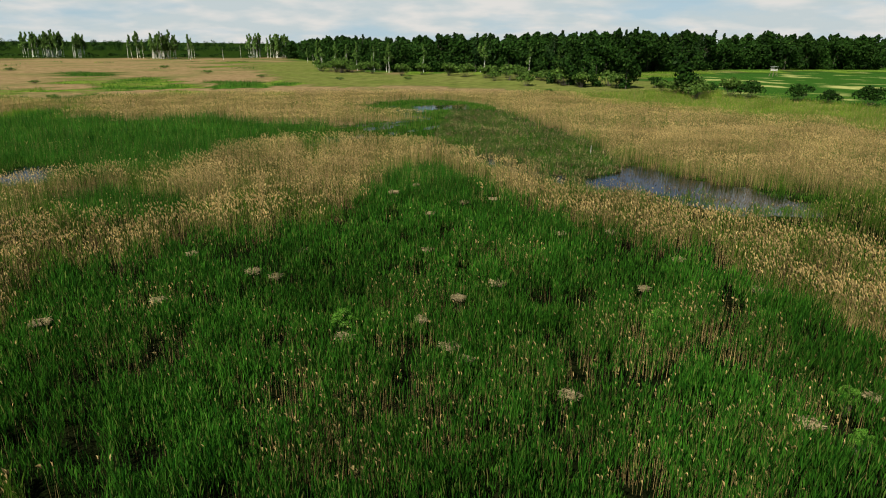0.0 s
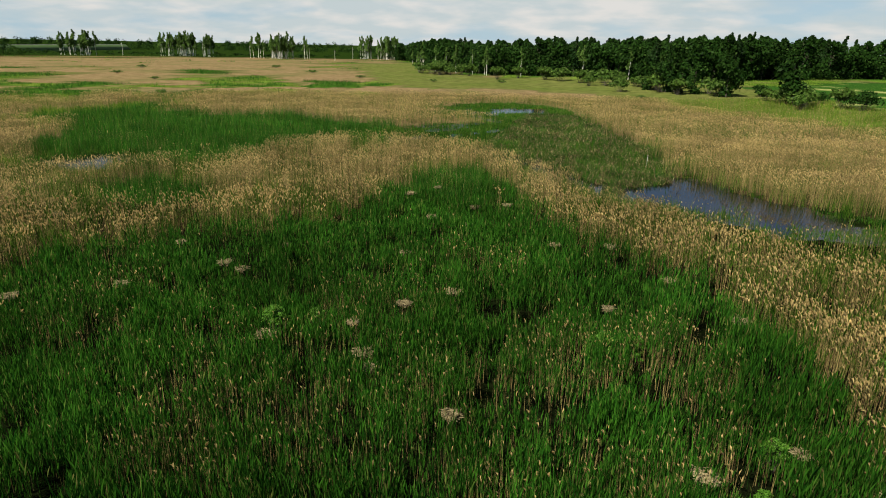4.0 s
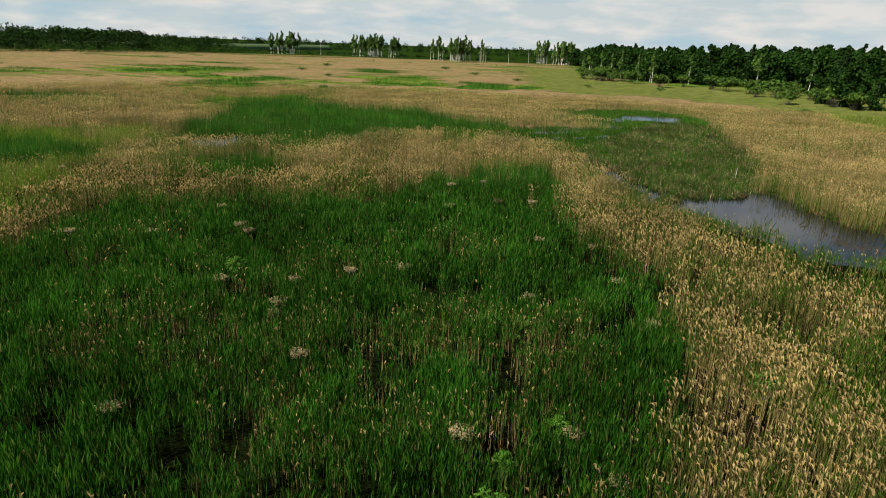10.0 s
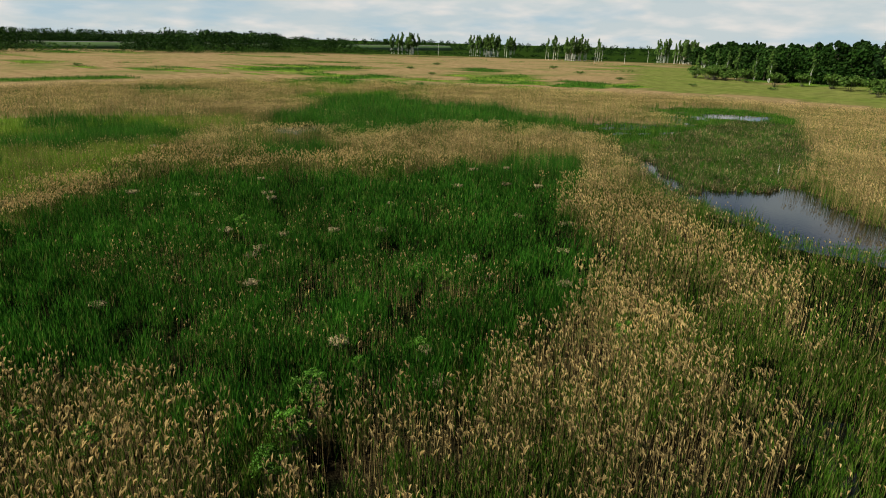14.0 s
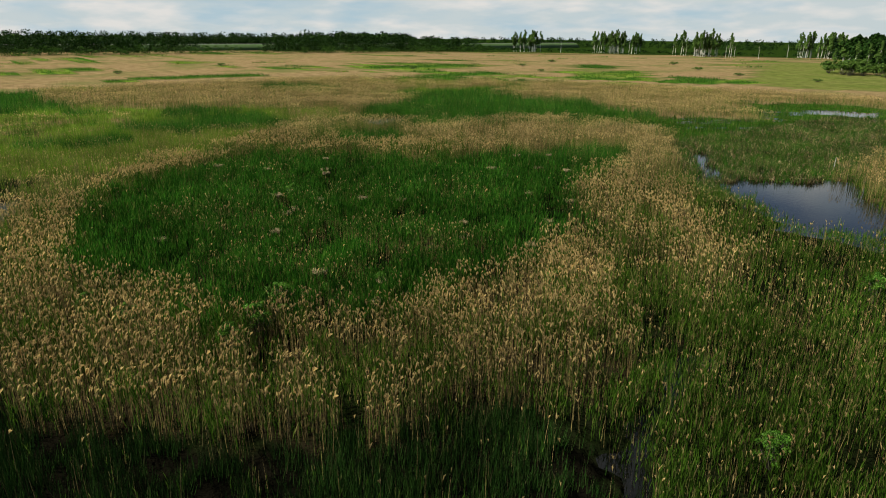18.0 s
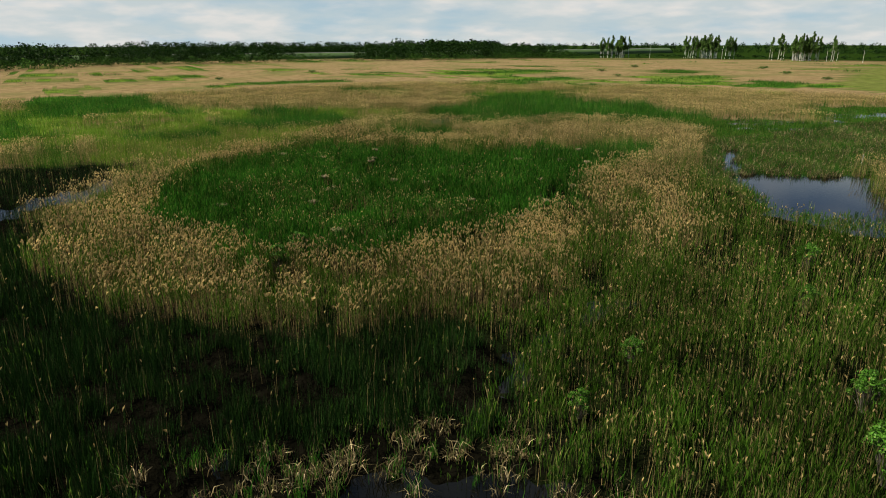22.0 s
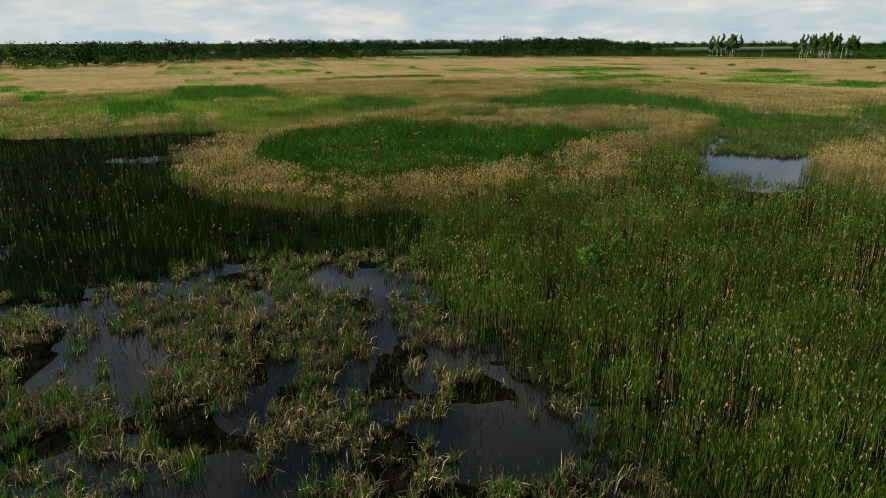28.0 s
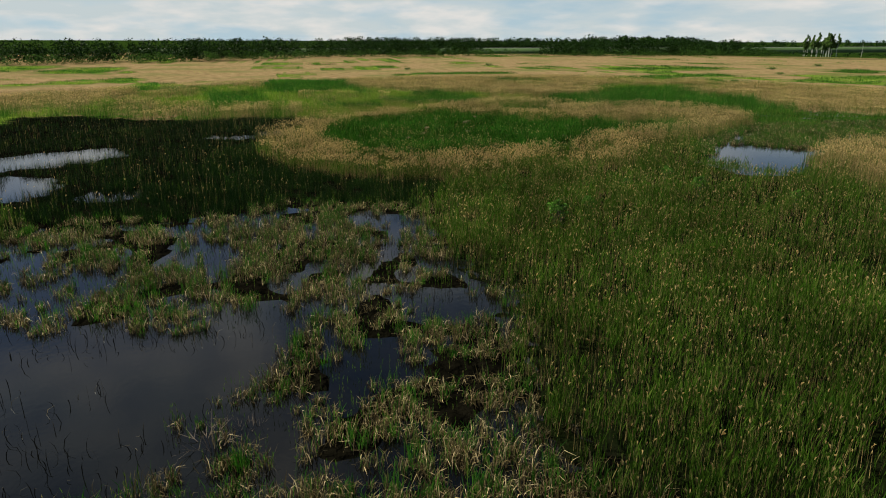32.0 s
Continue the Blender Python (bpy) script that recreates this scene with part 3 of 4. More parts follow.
    # dry stalks of last year, most with a seed head
    share = np.where(kind == TAN, 0.40 if bent else 0.62, np.where(kind == RUSH, 0.10, np.where(kind == SHADY, 0.012, np.where(kind == MIX, 0.16, np.where(kind == SEDGE, np.where(dry_spot, 0.30, np.where(clump > 0.70, 0.12, 0.012)), 0.0)))))
    m = dry & (keep | (rng.random(len(x)) < 0.4)) & (u > 1 - share)
    k = kind[m]
    h = np.where(k == TAN, 2.65, np.where(k == SEDGE, 2.15, np.where(k == MIX, 1.9, 2.3))) * (0.85 + 0.3 * vnoise(x[m], y[m], 5, 33)) * rng.uniform(0.78, 1.08, m.sum())
    if d0 >= 120:
        h = h * 0.7
    tip = blades(stalk, *pick(m), h, 0.024 * fat * rng.uniform(0.7, 1.3, m.sum()), rng.uniform(0.02, 0.13, m.sum()), False)
    s = rng.random(m.sum()) < np.where(k == TAN, 0.9, np.where(k == SEDGE, 0.18, 0.45))
    if m.sum():
        plumes(plume, tip[s], np.where(k[s] == TAN, 1.0, 0.8) * rng.uniform(0.20, 0.38, s.sum()) * fat ** 0.3, np.where(k[s] == TAN, 1.0, 0.8) * rng.uniform(0.045, 0.075, s.sum()) * fat ** 0.8, 2 if bent else 1)
# tussocks: ragged tufts of broken straw and upright shoots on the wet margin
n = 15000
x, y = rng.uniform(36, 100, n), rng.uniform(-40, 24, n)
kind, pond = growth(x, y)
lie = 0.6 * vnoise(x, y, 2.4, 40) + 0.4 * vnoise(x, y, 0.9, 41)
ok = (kind == TUFT) & (((pond < 0.35) & (lie > 0.46)) | ((pond < 2.0) & (lie > 0.68) & (x < 70))) & (near_route(x, y) < 90)
n2 = 9000
x2, y2 = rng.uniform(-10, 30, n2), rng.uniform(70, 165, n2)
kind2, pond2 = growth(x2, y2)
ok2 = (kind2 == WET) & ((pond2 < 0.2) | ((pond2 < 1.0) & (vnoise(x2, y2, 1.6, 43) > 0.62)))
x, y = np.r_[x[ok], x2[ok2]], np.r_[y[ok], y2[ok2]]
size = rng.uniform(0.45, 0.95, len(x)) * (0.75 + 0.5 * vnoise(x, y, 3.5, 42))
per = 26
bx = np.repeat(x, per) + rng.normal(0, 0.24, len(x) * per) * np.repeat(size, per)
by = np.repeat(y, per) + rng.normal(0, 0.24, len(x) * per) * np.repeat(size, per)
h = np.repeat(size, per) * rng.uniform(0.4, 1.25, len(bx))
green_tuft = np.repeat(rng.random(len(x)) < 0.17, per) ^ (rng.random(len(bx)) < 0.15)
for heap, m in ((leaf, green_tuft), (straw, ~green_tuft)):
    g_ = green_tuft[m]
    blades(heap, bx[m], by[m], np.full(m.sum(), -0.05), h[m] * np.where(g_, 1.25, 1.0), np.where(g_, 0.030, 0.034), np.where(g_, rng.uniform(0.05, 0.45, m.sum()), rng.uniform(0.2, 0.97, m.sum())), True)

# broken stems that stand in the open pools
n = 4200
x, y = rng.uniform(44, 96, n), rng.uniform(-16, 22, n)
_, pond = growth(x, y)
ok = (pond > 0.15) & (vnoise(x, y, 3.0, 44) > 0.45)
stub = Heap()
blades(stub, x[ok], y[ok], np.full(ok.sum(), -0.2), rng.uniform(0.4, 1.15, ok.sum()), np.full(ok.sum(), 0.04), rng.uniform(0.1, 0.75, ok.sum()), True)
M_STUB = leaf_material("rotten_stem", (0.012, 0.010, 0.007), (0.035, 0.030, 0.020), (0.10, 0.08, 0.05), through=0.0)
stuff("broken_stem", *stub.out(), M_STUB, "dark broken reed stems standing in the pool", "reed stem")

stuff("sedge", *leaf.out(), M_SEDGE, "lush green sedge and young reed leaves", "sedge")
stuff("meadow_grass", *lush.out(), M_LUSH, "light green marsh grass between the reeds", "grass")
stuff("bulrush", *bulrush.out(), M_DIM_STEM, "dark green leafless bulrush in the wet hollow", "bulrush")
stuff("green_reed", *rush.out(), M_REED, "green reed leaves on the wet marsh", "reed")
stuff("dry_reed", *stalk.out(), M_STALK, "dry tan reed stalks of last year", "reed")
stuff("reed_plume", *plume.out(), M_PLUME, "beige feathery reed seed heads", "reed plume")
stuff("tussock_straw", *straw.out(), M_STRAW, "pale dead sedge straw in tussocks", "sedge")


# ---- trees, bushes and small things: helpers ----
def part(name, mesh, parent, label=""):
    ob = new(name, mesh)
    ob.parent = parent
    return tagged(ob, label)


def bm_mesh(name, bm, mat):
    me = bpy.data.meshes.new(name)
    bm.to_mesh(me); bm.free()
    me.materials.append(mat)
    for q in me.polygons:
        q.use_smooth = False
    return me


def limb(bm, a, b, ra, rb, sides=6):
    """A tapered round stick from a to b."""
    a, b = Vector(a), Vector(b)
    q = (b - a).to_track_quat("Z", "Y")
    lo = [bm.verts.new(a + q @ Vector((math.cos(t) * ra, math.sin(t) * ra, 0))) for t in [2 * math.pi * k / sides for k in range(sides)]]
    hi = [bm.verts.new(b + q @ Vector((math.cos(t) * rb, math.sin(t) * rb, 0))) for t in [2 * math.pi * k / sides for k in range(sides)]]
    for k in range(sides):
        bm.faces.new((lo[k], lo[(k + 1) % sides], hi[(k + 1) % sides], hi[k]))
    bm.faces.new(hi); bm.faces.new(lo[::-1])


def cards(r, centres, radii, count, size, squash=0.8):
    """Small leaf sprays set over and inside uneven lobes."""
    n = len(centres)
    pick = r.integers(0, n, count)
    way = r.normal(0, 1, (count, 3)); way /= np.linalg.norm(way, axis=1)[:, None]
    way[:, 2] = np.where(way[:, 2] < -0.35, -way[:, 2], way[:, 2])
    depth = r.uniform(0.55, 1.08, count)[:, None]
    c = centres[pick] + way * radii[pick][:, None] * depth * np.array([1, 1, squash])
    up = way + r.normal(0, 0.5, (count, 3)); up /= np.linalg.norm(up, axis=1)[:, None]
    s = np.cross(up, r.normal(0, 1, (count, 3))); s /= np.linalg.norm(s, axis=1)[:, None]
    t = np.cross(up, s)
    e = (size * r.uniform(0.6, 1.4, count))[:, None]
    v = np.stack([c - s * e * 0.5, c - t * e * 0.35 + up * e * 0.1, c + s * e * 0.5, c + t * e * 0.35], 1)
    f = (np.arange(count) * 4)[:, None, None] + np.array([[0, 1, 2], [0, 2, 3]])[None]
    return v.reshape(-1, 3), f.reshape(-1, 3)


def tree(name, label, seed, height, spread_, trunk_r, crown_from, lobes, count, size, leaf_mat, bark_mat, lean=0.0, pointed=0.0):
    r = np.random.default_rng(seed)
    top = tagged(new(name), label, "tree")
    bm = bmesh.new()
    x = y = 0.0
    knots, seg = [(0, 0, -0.3)], 5
    for k in range(1, seg + 1):
        x += r.normal(0, 0.012) * height + lean * height / seg; y += r.normal(0, 0.012) * height
        knots.append((x, y, height * 0.92 * k / seg))
    for k in range(seg):
        limb(bm, knots[k], knots[k + 1], trunk_r * (1 - 0.19 * k), trunk_r * (1 - 0.19 * (k + 1)) + 0.01)
    cen, rad = [], []
    for k in range(lobes):
        u = ((k * 0.618) % 1.0) * 0.96 + 0.02
        z = height * (crown_from + (0.97 - crown_from) * u)
        wide = spread_ * ((1 - pointed) * (1 - abs(2 * u - 0.72) ** 2.2 * 0.62) + pointed * (1.05 - u))
        a = k * 2.4 + r.uniform(-0.5, 0.5)
        off = wide * r.uniform(0.15, 0.66)
        c = (x * z / height + math.cos(a) * off, y * z / height + math.sin(a) * off, z)
        cen.append(c); rad.append(max(0.4, wide * r.uniform(0.34, 0.50)))
        limb(bm, (x * z / height * 0.9, y * z / height * 0.9, z - 0.5 * off), c, trunk_r * 0.35 * (1.1 - u), 0.015, 5)
    part("trunk", bm_mesh("trunk", bm, bark_mat), top)
    v, f = cards(r, np.array(cen), np.array(rad), count, size)
    part("crown", tri_mesh("crown", v, f, leaf_mat), top)
    return top


def bush(name, label, seed, height, spread_, lobes, count, size, leaf_mat=None, lump=(0.16, 0.30)):
    r = np.random.default_rng(seed)
    top = tagged(new(name), label, "bush")
    bm = bmesh.new()
    cen, rad = [], []
    for k in range(lobes):
        a, off = k * 2.4, spread_ * r.uniform(0.05, 0.75)
        c = (math.cos(a) * off, math.sin(a) * off, height * r.uniform(0.35, 0.85) * (1.1 - 0.35 * off / spread_))
        cen.append(c); rad.append(height * r.uniform(*lump))
        limb(bm, (c[0] * 0.15, c[1] * 0.15, -0.15), (c[0] * 0.6, c[1] * 0.6, c[2] * 0.55), 0.035, 0.025, 5)
        limb(bm, (c[0] * 0.6, c[1] * 0.6, c[2] * 0.55), c, 0.025, 0.008, 5)
    part("woody_frame", bm_mesh("woody_frame", bm, M_BARK), top)
    v, f = cards(r, np.array(cen), np.array(rad), count, size, 0.9)
    part("foliage", tri_mesh("foliage", v, f, leaf_mat or M_BUSH), top)
    return top


def plant(proto, spots, group=""):
    """Sets copies at (x, y, turn, size[, height]) and moves the first one to the first spot."""
    for k, (x, y, turn, s, *hz) in enumerate(spots):
        m = Matrix.Translation((x, y, ground_z(x, y))) @ Matrix.Rotation(turn, 4, "Z") @ Matrix.Diagonal((s, s, hz[0] if hz else s, 1))
        if k == 0:
            proto.matrix_basis = m
            ob = proto
        else:
            keep = proto.matrix_basis.copy()
            proto.matrix_basis = Matrix.Identity(4)
            ob = copy_thing(proto, m)
            proto.matrix_basis = keep
        if group:
            ob["group"] = group


def ground_z(x, y):
    i, j = min(max(int(np.searchsorted(gx, x)), 1), nc - 1), min(max(int(np.searchsorted(gy, y)), 1), nr - 1)
    return float(min(Z[j, i], Z[j - 1, i], Z[j, i - 1], Z[j - 1, i - 1]))


rt = np.random.default_rng(11)


def along(line, count, back, jitter=0.0):
    """Spots spread along a bent line and up to `back` metres behind it (to its left)."""
    q = np.array(line, float)
    step = np.hypot(*np.diff(q, axis=0).T)
    s = np.sort(rt.uniform(0, step.sum(), count))
    cum = np.r_[0, np.cumsum(step)]
    k = np.clip(np.searchsorted(cum, s) - 1, 0, len(step) - 1)
    u = ((s - cum[k]) / step[k])[:, None]
    p = q[k] * (1 - u) + q[k + 1] * u
    d = (q[k + 1] - q[k]) / step[k][:, None]
    nrm = np.stack([-d[:, 1], d[:, 0]], 1)
    return p + nrm * (rt.uniform(0, 1, (count, 1)) ** 1.3 * back) + rt.normal(0, jitter, (count, 2))


# ---- the wood along the east side ----
WOOD = [(330, 450), (245, 440), (145, 413), (78, 362), (34, 312), (-10, 345), (-55, 372), (-100, 402), (-150, 560), (-215, 640)]
broad = [tree("broadleaf_tree", "tall dark green broadleaf tree at the wood's edge", 20 + k, 18.5 + 0.6 * k, 10.0 + 0.5 * k, 0.22, 0.02, 52, 1500, 1.35, M_FOREST, M_BARK) for k in range(4)]
pines = [tree("pine_tree", "dark pointed pine standing in the wood", 30 + k, 20 + k, 5.6, 0.22, 0.08, 34, 900, 1.2, M_PINE, M_BARK, pointed=0.45) for k in range(2)]
light = [tree("birch_tree", "slender birch with white trunk and light green crown", 40 + k, 18 + k, 3.2, 0.24, 0.36, 24, 620, 1.0, M_BIRCH, M_BIRCHBARK, lean=0.02 * (k - 1), pointed=0.35) for k in range(3)]
spots = [[] for _ in range(9)]
for k, (x, y) in enumerate(along(WOOD, 440, -36, 3.0)):
    which = int(rt.integers(0, 9))
    which = which % 4 if which < 8 else 4 + k % 2
    spots[which].append((float(x), float(y), float(rt.uniform(0, 6.28)), float(rt.uniform(0.8, 1.1)), float(rt.uniform(0.82, 1.06)) * (1 + 0.12 * min(max((x - 20) / 60, 0), 1))))
for k, (x, y) in enumerate(along([(30, 308), (-10, 340), (-55, 366), (-100, 396), (-140, 520)], 18, 6, 3.0)):
    spots[6 + k % 3].append((float(x), float(y), float(rt.uniform(0, 6.28)), float(rt.uniform(0.55, 0.95))))
for proto, sp_ in zip(broad + pines, spots):
    plant(proto, sp_, "trees of the wood")
# birch groves out on the plain
for cx, cy, n_, rx, ry in ((-505, 545, 18, 16, 10), (-435, 606, 34, 24, 12), (-314, 592, 40, 22, 14), (-254, 668, 12, 10, 8), (-222, 655, 22, 12, 10), (-405, 610, 8, 6, 6)):
    for k in range(n_):
        spots[6 + k % 3].append((cx + float(rt.normal(0, rx * 0.6)) * 0.8, cy + float(rt.normal(0, rx * 0.6)) * 0.6, float(rt.uniform(0, 6.28)), float(rt.uniform(0.9, 1.35))))
for proto, sp_ in zip(light, spots[6:]):
    plant(proto, sp_, "birches of the groves")

# single trees and bushes between the reeds and the wood
lone = tree("alder_tree", "dense dark alder standing alone before the wood", 51, 13.5, 6.0, 0.22, 0.02, 36, 1400, 1.0, M_FOREST, M_BARK)
plant(lone, [(61.5, 212, 0.3, 1.2), (47, 234, 2.0, 1.0, 1.15), (29, 252, 1.0, 0.98), (34, 249, 4.0, 0.9), (38, 245, 5.2, 0.8), (24, 262, 3.3, 0.85), (-58, 366, 0.5, 0.72), (20, 292, 2.2, 0.7)], "alders before the wood")
round_bush = bush("willow_bush", "rounded dark green willow bush on the reed edge", 61, 4.6, 4.6, 22, 900, 0.55, M_FOREST)
plant(round_bush, [(76, 197, 0, 1.1), (86, 188, 1, 1.0), (100, 178, 2, 1.1), (92, 182, 3, 0.8), (58, 236, 4, 0.8), (70, 214, 5, 0.7), (110, 172, 1, 1.2)], "bushes on the reed edge")
edge_bush = bush("edge_willow", "light green willow bush in front of the wood", 62, 4.0, 4.0, 18, 460, 0.68)
plant(edge_bush, [(float(x), float(y), float(rt.uniform(0, 6)), float(rt.uniform(0.8, 1.8))) for x, y in along([(78, 200), (62, 228), (46, 246), (28, 264), (10, 300), (-20, 332), (-60, 356), (-95, 380)], 44, 14, 3.0)], "light bushes by the wood")
tuft_bush = bush("low_willow", "low grey green willow scrub in the reeds", 63, 1.7, 2.1, 16, 520, 0.26, None, (0.26, 0.44))
plant(tuft_bush, [(x, y, turn, 0.85 * s, 0.42 * s) for x, y, turn, s in [(30, 146, 0, 1.0), (27, 185, 1, 0.8), (-226, 194, 2, 2.0), (-225, 270, 3, 2.0), (-130, 180, 4, 1.4), (-180, 240, 5, 1.6), (40, 128, 2, 0.9), (8, 196, 1, 1.1), (-150, 330, 3, 2.2),
                  (-110, 300, 2, 1.8), (-200, 380, 1, 2.4), (-70, 290, 4, 1.6), (-40, 300, 4, 1.7), (-260, 330, 2, 2.2), (52, 150, 1, 1.3), (20, 230, 2, 1.5), (-300, 120, 1, 1.8), (-250, 60, 2, 1.6)]], "low scrub in the reeds")
sapling = bush("willow_sapling", "bright green young willow among the sedge", 64, 3.0, 1.35, 36, 2400, 0.11, M_WILLOW, (0.05, 0.13))
plant(sapling, [(20, 18.3, 0, 1.0), (21.6, 16.2, 1, 0.9), (22.6, 14.4, 3, 0.8), (-6.5, 31, 2, 0.8), (-4.5, 32.4, 3, 0.65), (12.2, 33.2, 4, 0.8), (14.0, 34.0, 5, 0.65), (27, 35, 1, 0.75), (56.8, 31.0, 2, 1.05), (53.4, 35.6, 3, 0.8),
                (45, 44, 4, 0.7), (44.9, 29.1, 5, 0.65), (47.4, 23.4, 0, 0.55), (48.2, 51.5, 1, 0.9), (54.8, 59, 2, 0.8), (19.5, 25.8, 4, 0.6), (13, 9, 1, 0.7), (16, 10.5, 2, 0.7), (40, 52, 4, 0.8), (18.5, 22.5, 2, 0.5)], "young willows in the marsh")

ug = Heap()
for x, y in along(WOOD[1:], 420, -16, 2.5):
    h = rt.uniform(3.0, 9.0)
    v, f = cards(rt, np.array([[x, y, h * 0.35], [x + h * 0.3, y, h * 0.6], [x - h * 0.3, y, h * 0.5]]) + [0, 0, 1.0], np.array([0.45, 0.32, 0.36]) * h, 70, 0.17 * h)
    ug.add(v, f)
stuff("undergrowth", *ug.out(), M_FOREST, "dense dark green undergrowth along the wood", "undergrowth")

# ---- woods on the far side of the plain ----
fw = Heap()
FAR_LINE = [(-333, -200), (-364, -122), (-402, -54), (-482, 12), (-509, 140), (-505, 200), (-503, 260), (-510, 380), (-510, 440), (-545, 500)]
rows_ = [(along(FAR_LINE, 900, 55, 3.0), 15.5), (along([(-720, 60), (-800, 260), (-860, 480), (-900, 640)], 700, 45, 4.0), 18.5),
         (along([(-900, 700), (-760, 900), (-500, 1050), (-300, 1100), (-100, 900)], 260, 60, 6.0), 9.0),
         (along([(-1500, -300), (-1500, 1200), (-900, 1900), (0, 2100), (900, 1800)], 520, 120, 10.0), 17.0)]
for pts, tall_ in rows_:
    for x, y in pts:
        opening = abs(y - 206) < 33 and x > -620
        wide_ = 1.0 + (math.hypot(x, y) > 1000) * 1.2
        h = tall_ * rt.choice([rt.uniform(0.62, 0.9), rt.uniform(0.85, 1.12)]) * (0.16 if opening else 1.0)
        gz = ground_z(float(x), float(y))
        c = np.array([0, 0, gz]) + np.array([[x, y, h * 0.32], [x + 1, y + 1, h * 0.55], [x - 0.8, y - 0.8, h * 0.78], [x + 1.0, y - 2.6 * wide_, h * 0.16], [x - 1.0, y + 2.6 * wide_, h * 0.42]])
        v, f = cards(rt, c, np.array([0.26, 0.26, 0.22, 0.24, 0.24]) * h * wide_ * rt.uniform(0.8, 1.1), 96 if wide_ == 1.0 else 110, (0.084 if wide_ == 1.0 else 0.17) * h)
        fw.add(v, f)
fe = Heap()
for x, y in along(FAR_LINE, 520, -26, 4.0):
    if abs(y - 206) < 28 and rt.random() < 0.75:
        continue
    h, gz = rt.uniform(2.5, 8.5), ground_z(float(x), float(y))
    v, f = cards(rt, np.array([[x, y, gz + h * 0.25], [x + 1, y + 1.2, gz + h * 0.5], [x - 1, y - 1.4, gz + h * 0.72]]), np.array([0.36, 0.32, 0.24]) * h, 60, 0.13 * h)
    fe.add(v, f)
M_EDGE = leaf_material("wood_edge_leaf", (0.016, 0.048, 0.007), (0.050, 0.105, 0.018), (0.08, 0.12, 0.03), patch=0.05, gloss=0.02)
stuff("wood_edge", *fe.out(), M_EDGE, "lower lighter green trees along the far woods", "woods")
stuff("distant_woods", *fw.out(), M_FOREST, "dark green woods along the horizon", "woods")
fs = Heap()
for x, y in along([(-560, 480), (-420, 560), (-330, 560), (-260, 640), (-200, 640)], 150, 60, 14.0):
    h = rt.uniform(1.5, 5.0)
    v, f = cards(rt, np.array([[x, y, h * 0.4], [x + h * 0.5, y, h * 0.3], [x - h * 0.5, y, h * 0.35]]), np.array([0.5, 0.45, 0.45]) * h, 36, 0.3 * h)
    fs.add(v, f)
stuff("distant_scrub", *fs.out(), M_FOREST, "low dark scrub between the birch groves", "scrub")

# ---- raised road behind the opening in the woods ----
M_ROAD = solid_material("worn_asphalt", (0.16, 0.16, 0.155), (0.26, 0.255, 0.245), 0.2)
M_BANK = solid_material("grassy_bank", (0.030, 0.070, 0.010), (0.050, 0.10, 0.018), 0.05)
way = [(-600, -160), (-620, 60), (-640, 215), (-662, 400), (-700, 640), (-760, 900)]


def strip(name, outline, mat, label):
    """One cross-section (across, height) drawn along the raised road."""
    v, f, k = [], [], len(outline)
    for x, y in way:
        v += [(x + a, y, h) for a, h in outline]
    for i in range(len(way) - 1):
        f += [(i * k + j, (i + 1) * k + j, (i + 1) * k + (j + 1) % k, i * k + (j + 1) % k) for j in range(k)]
    return tagged(new(name, tri_mesh(name, np.array(v, float), np.array(f), mat)), label, "road", kind="structure")


strip("embankment", [(-16, -3), (-5.5, 5.2), (5.5, 5.2), (16, -3)], M_BANK, "green grassy bank of the raised road")
strip("road", [(-4.5, 5.0), (-4.5, 5.5), (4.5, 5.5), (4.5, 5.0)], M_ROAD, "pale grey road on its bank beyond the marsh")

# ---- dead birches on the plain ----
def snag(seed, height):
    r = np.random.default_rng(seed)
    top = tagged(new("dead_birch"), "bare white dead birch trunk on the plain", "dead tree")
    bm = bmesh.new()
    limb(bm, (0, 0, -0.3), (0.15, 0.05, height * 0.5), 0.13, 0.10)
    limb(bm, (0.15, 0.05, height * 0.5), (0.1, 0.2, height), 0.10, 0.03)
    part("trunk", bm_mesh("trunk", bm, M_BIRCHBARK), top)
    for k in range(5):
        bm = bmesh.new()
        z, a = height * r.uniform(0.5, 0.92), r.uniform(0, 6.28)
        limb(bm, (0.12, 0.1, z), (0.12 + math.cos(a) * 0.9, 0.1 + math.sin(a) * 0.9, z + 0.7), 0.035, 0.01, 5)
        part("branch", bm_mesh("branch", bm, M_BIRCHBARK), top)
    return top


plant(snag(70, 9.0), [(-118, 434, 0, 1.0), (-128, 450, 1, 0.8), (-240, 560, 2, 1.2), (-270, 560, 3, 1.3), (-285, 600, 1, 1.2), (-262, 655, 2, 1.4), (-250, 660, 4, 1.3), (-395, 585, 5, 1.5), (-345, 590, 0, 1.4), (-470, 560, 1, 1.5)], "dead birches")

# ---- raised hide at the edge of the meadow ----
M_BOARD = solid_material("weathered_board", (0.30, 0.29, 0.27), (0.55, 0.54, 0.50), 4.0)
M_POLE = solid_material("rough_pole", (0.14, 0.10, 0.07), (0.26, 0.20, 0.14), 5.0)
M_TIN = solid_material("tin_roof", (0.30, 0.31, 0.32), (0.46, 0.46, 0.45), 2.0, 0.5)


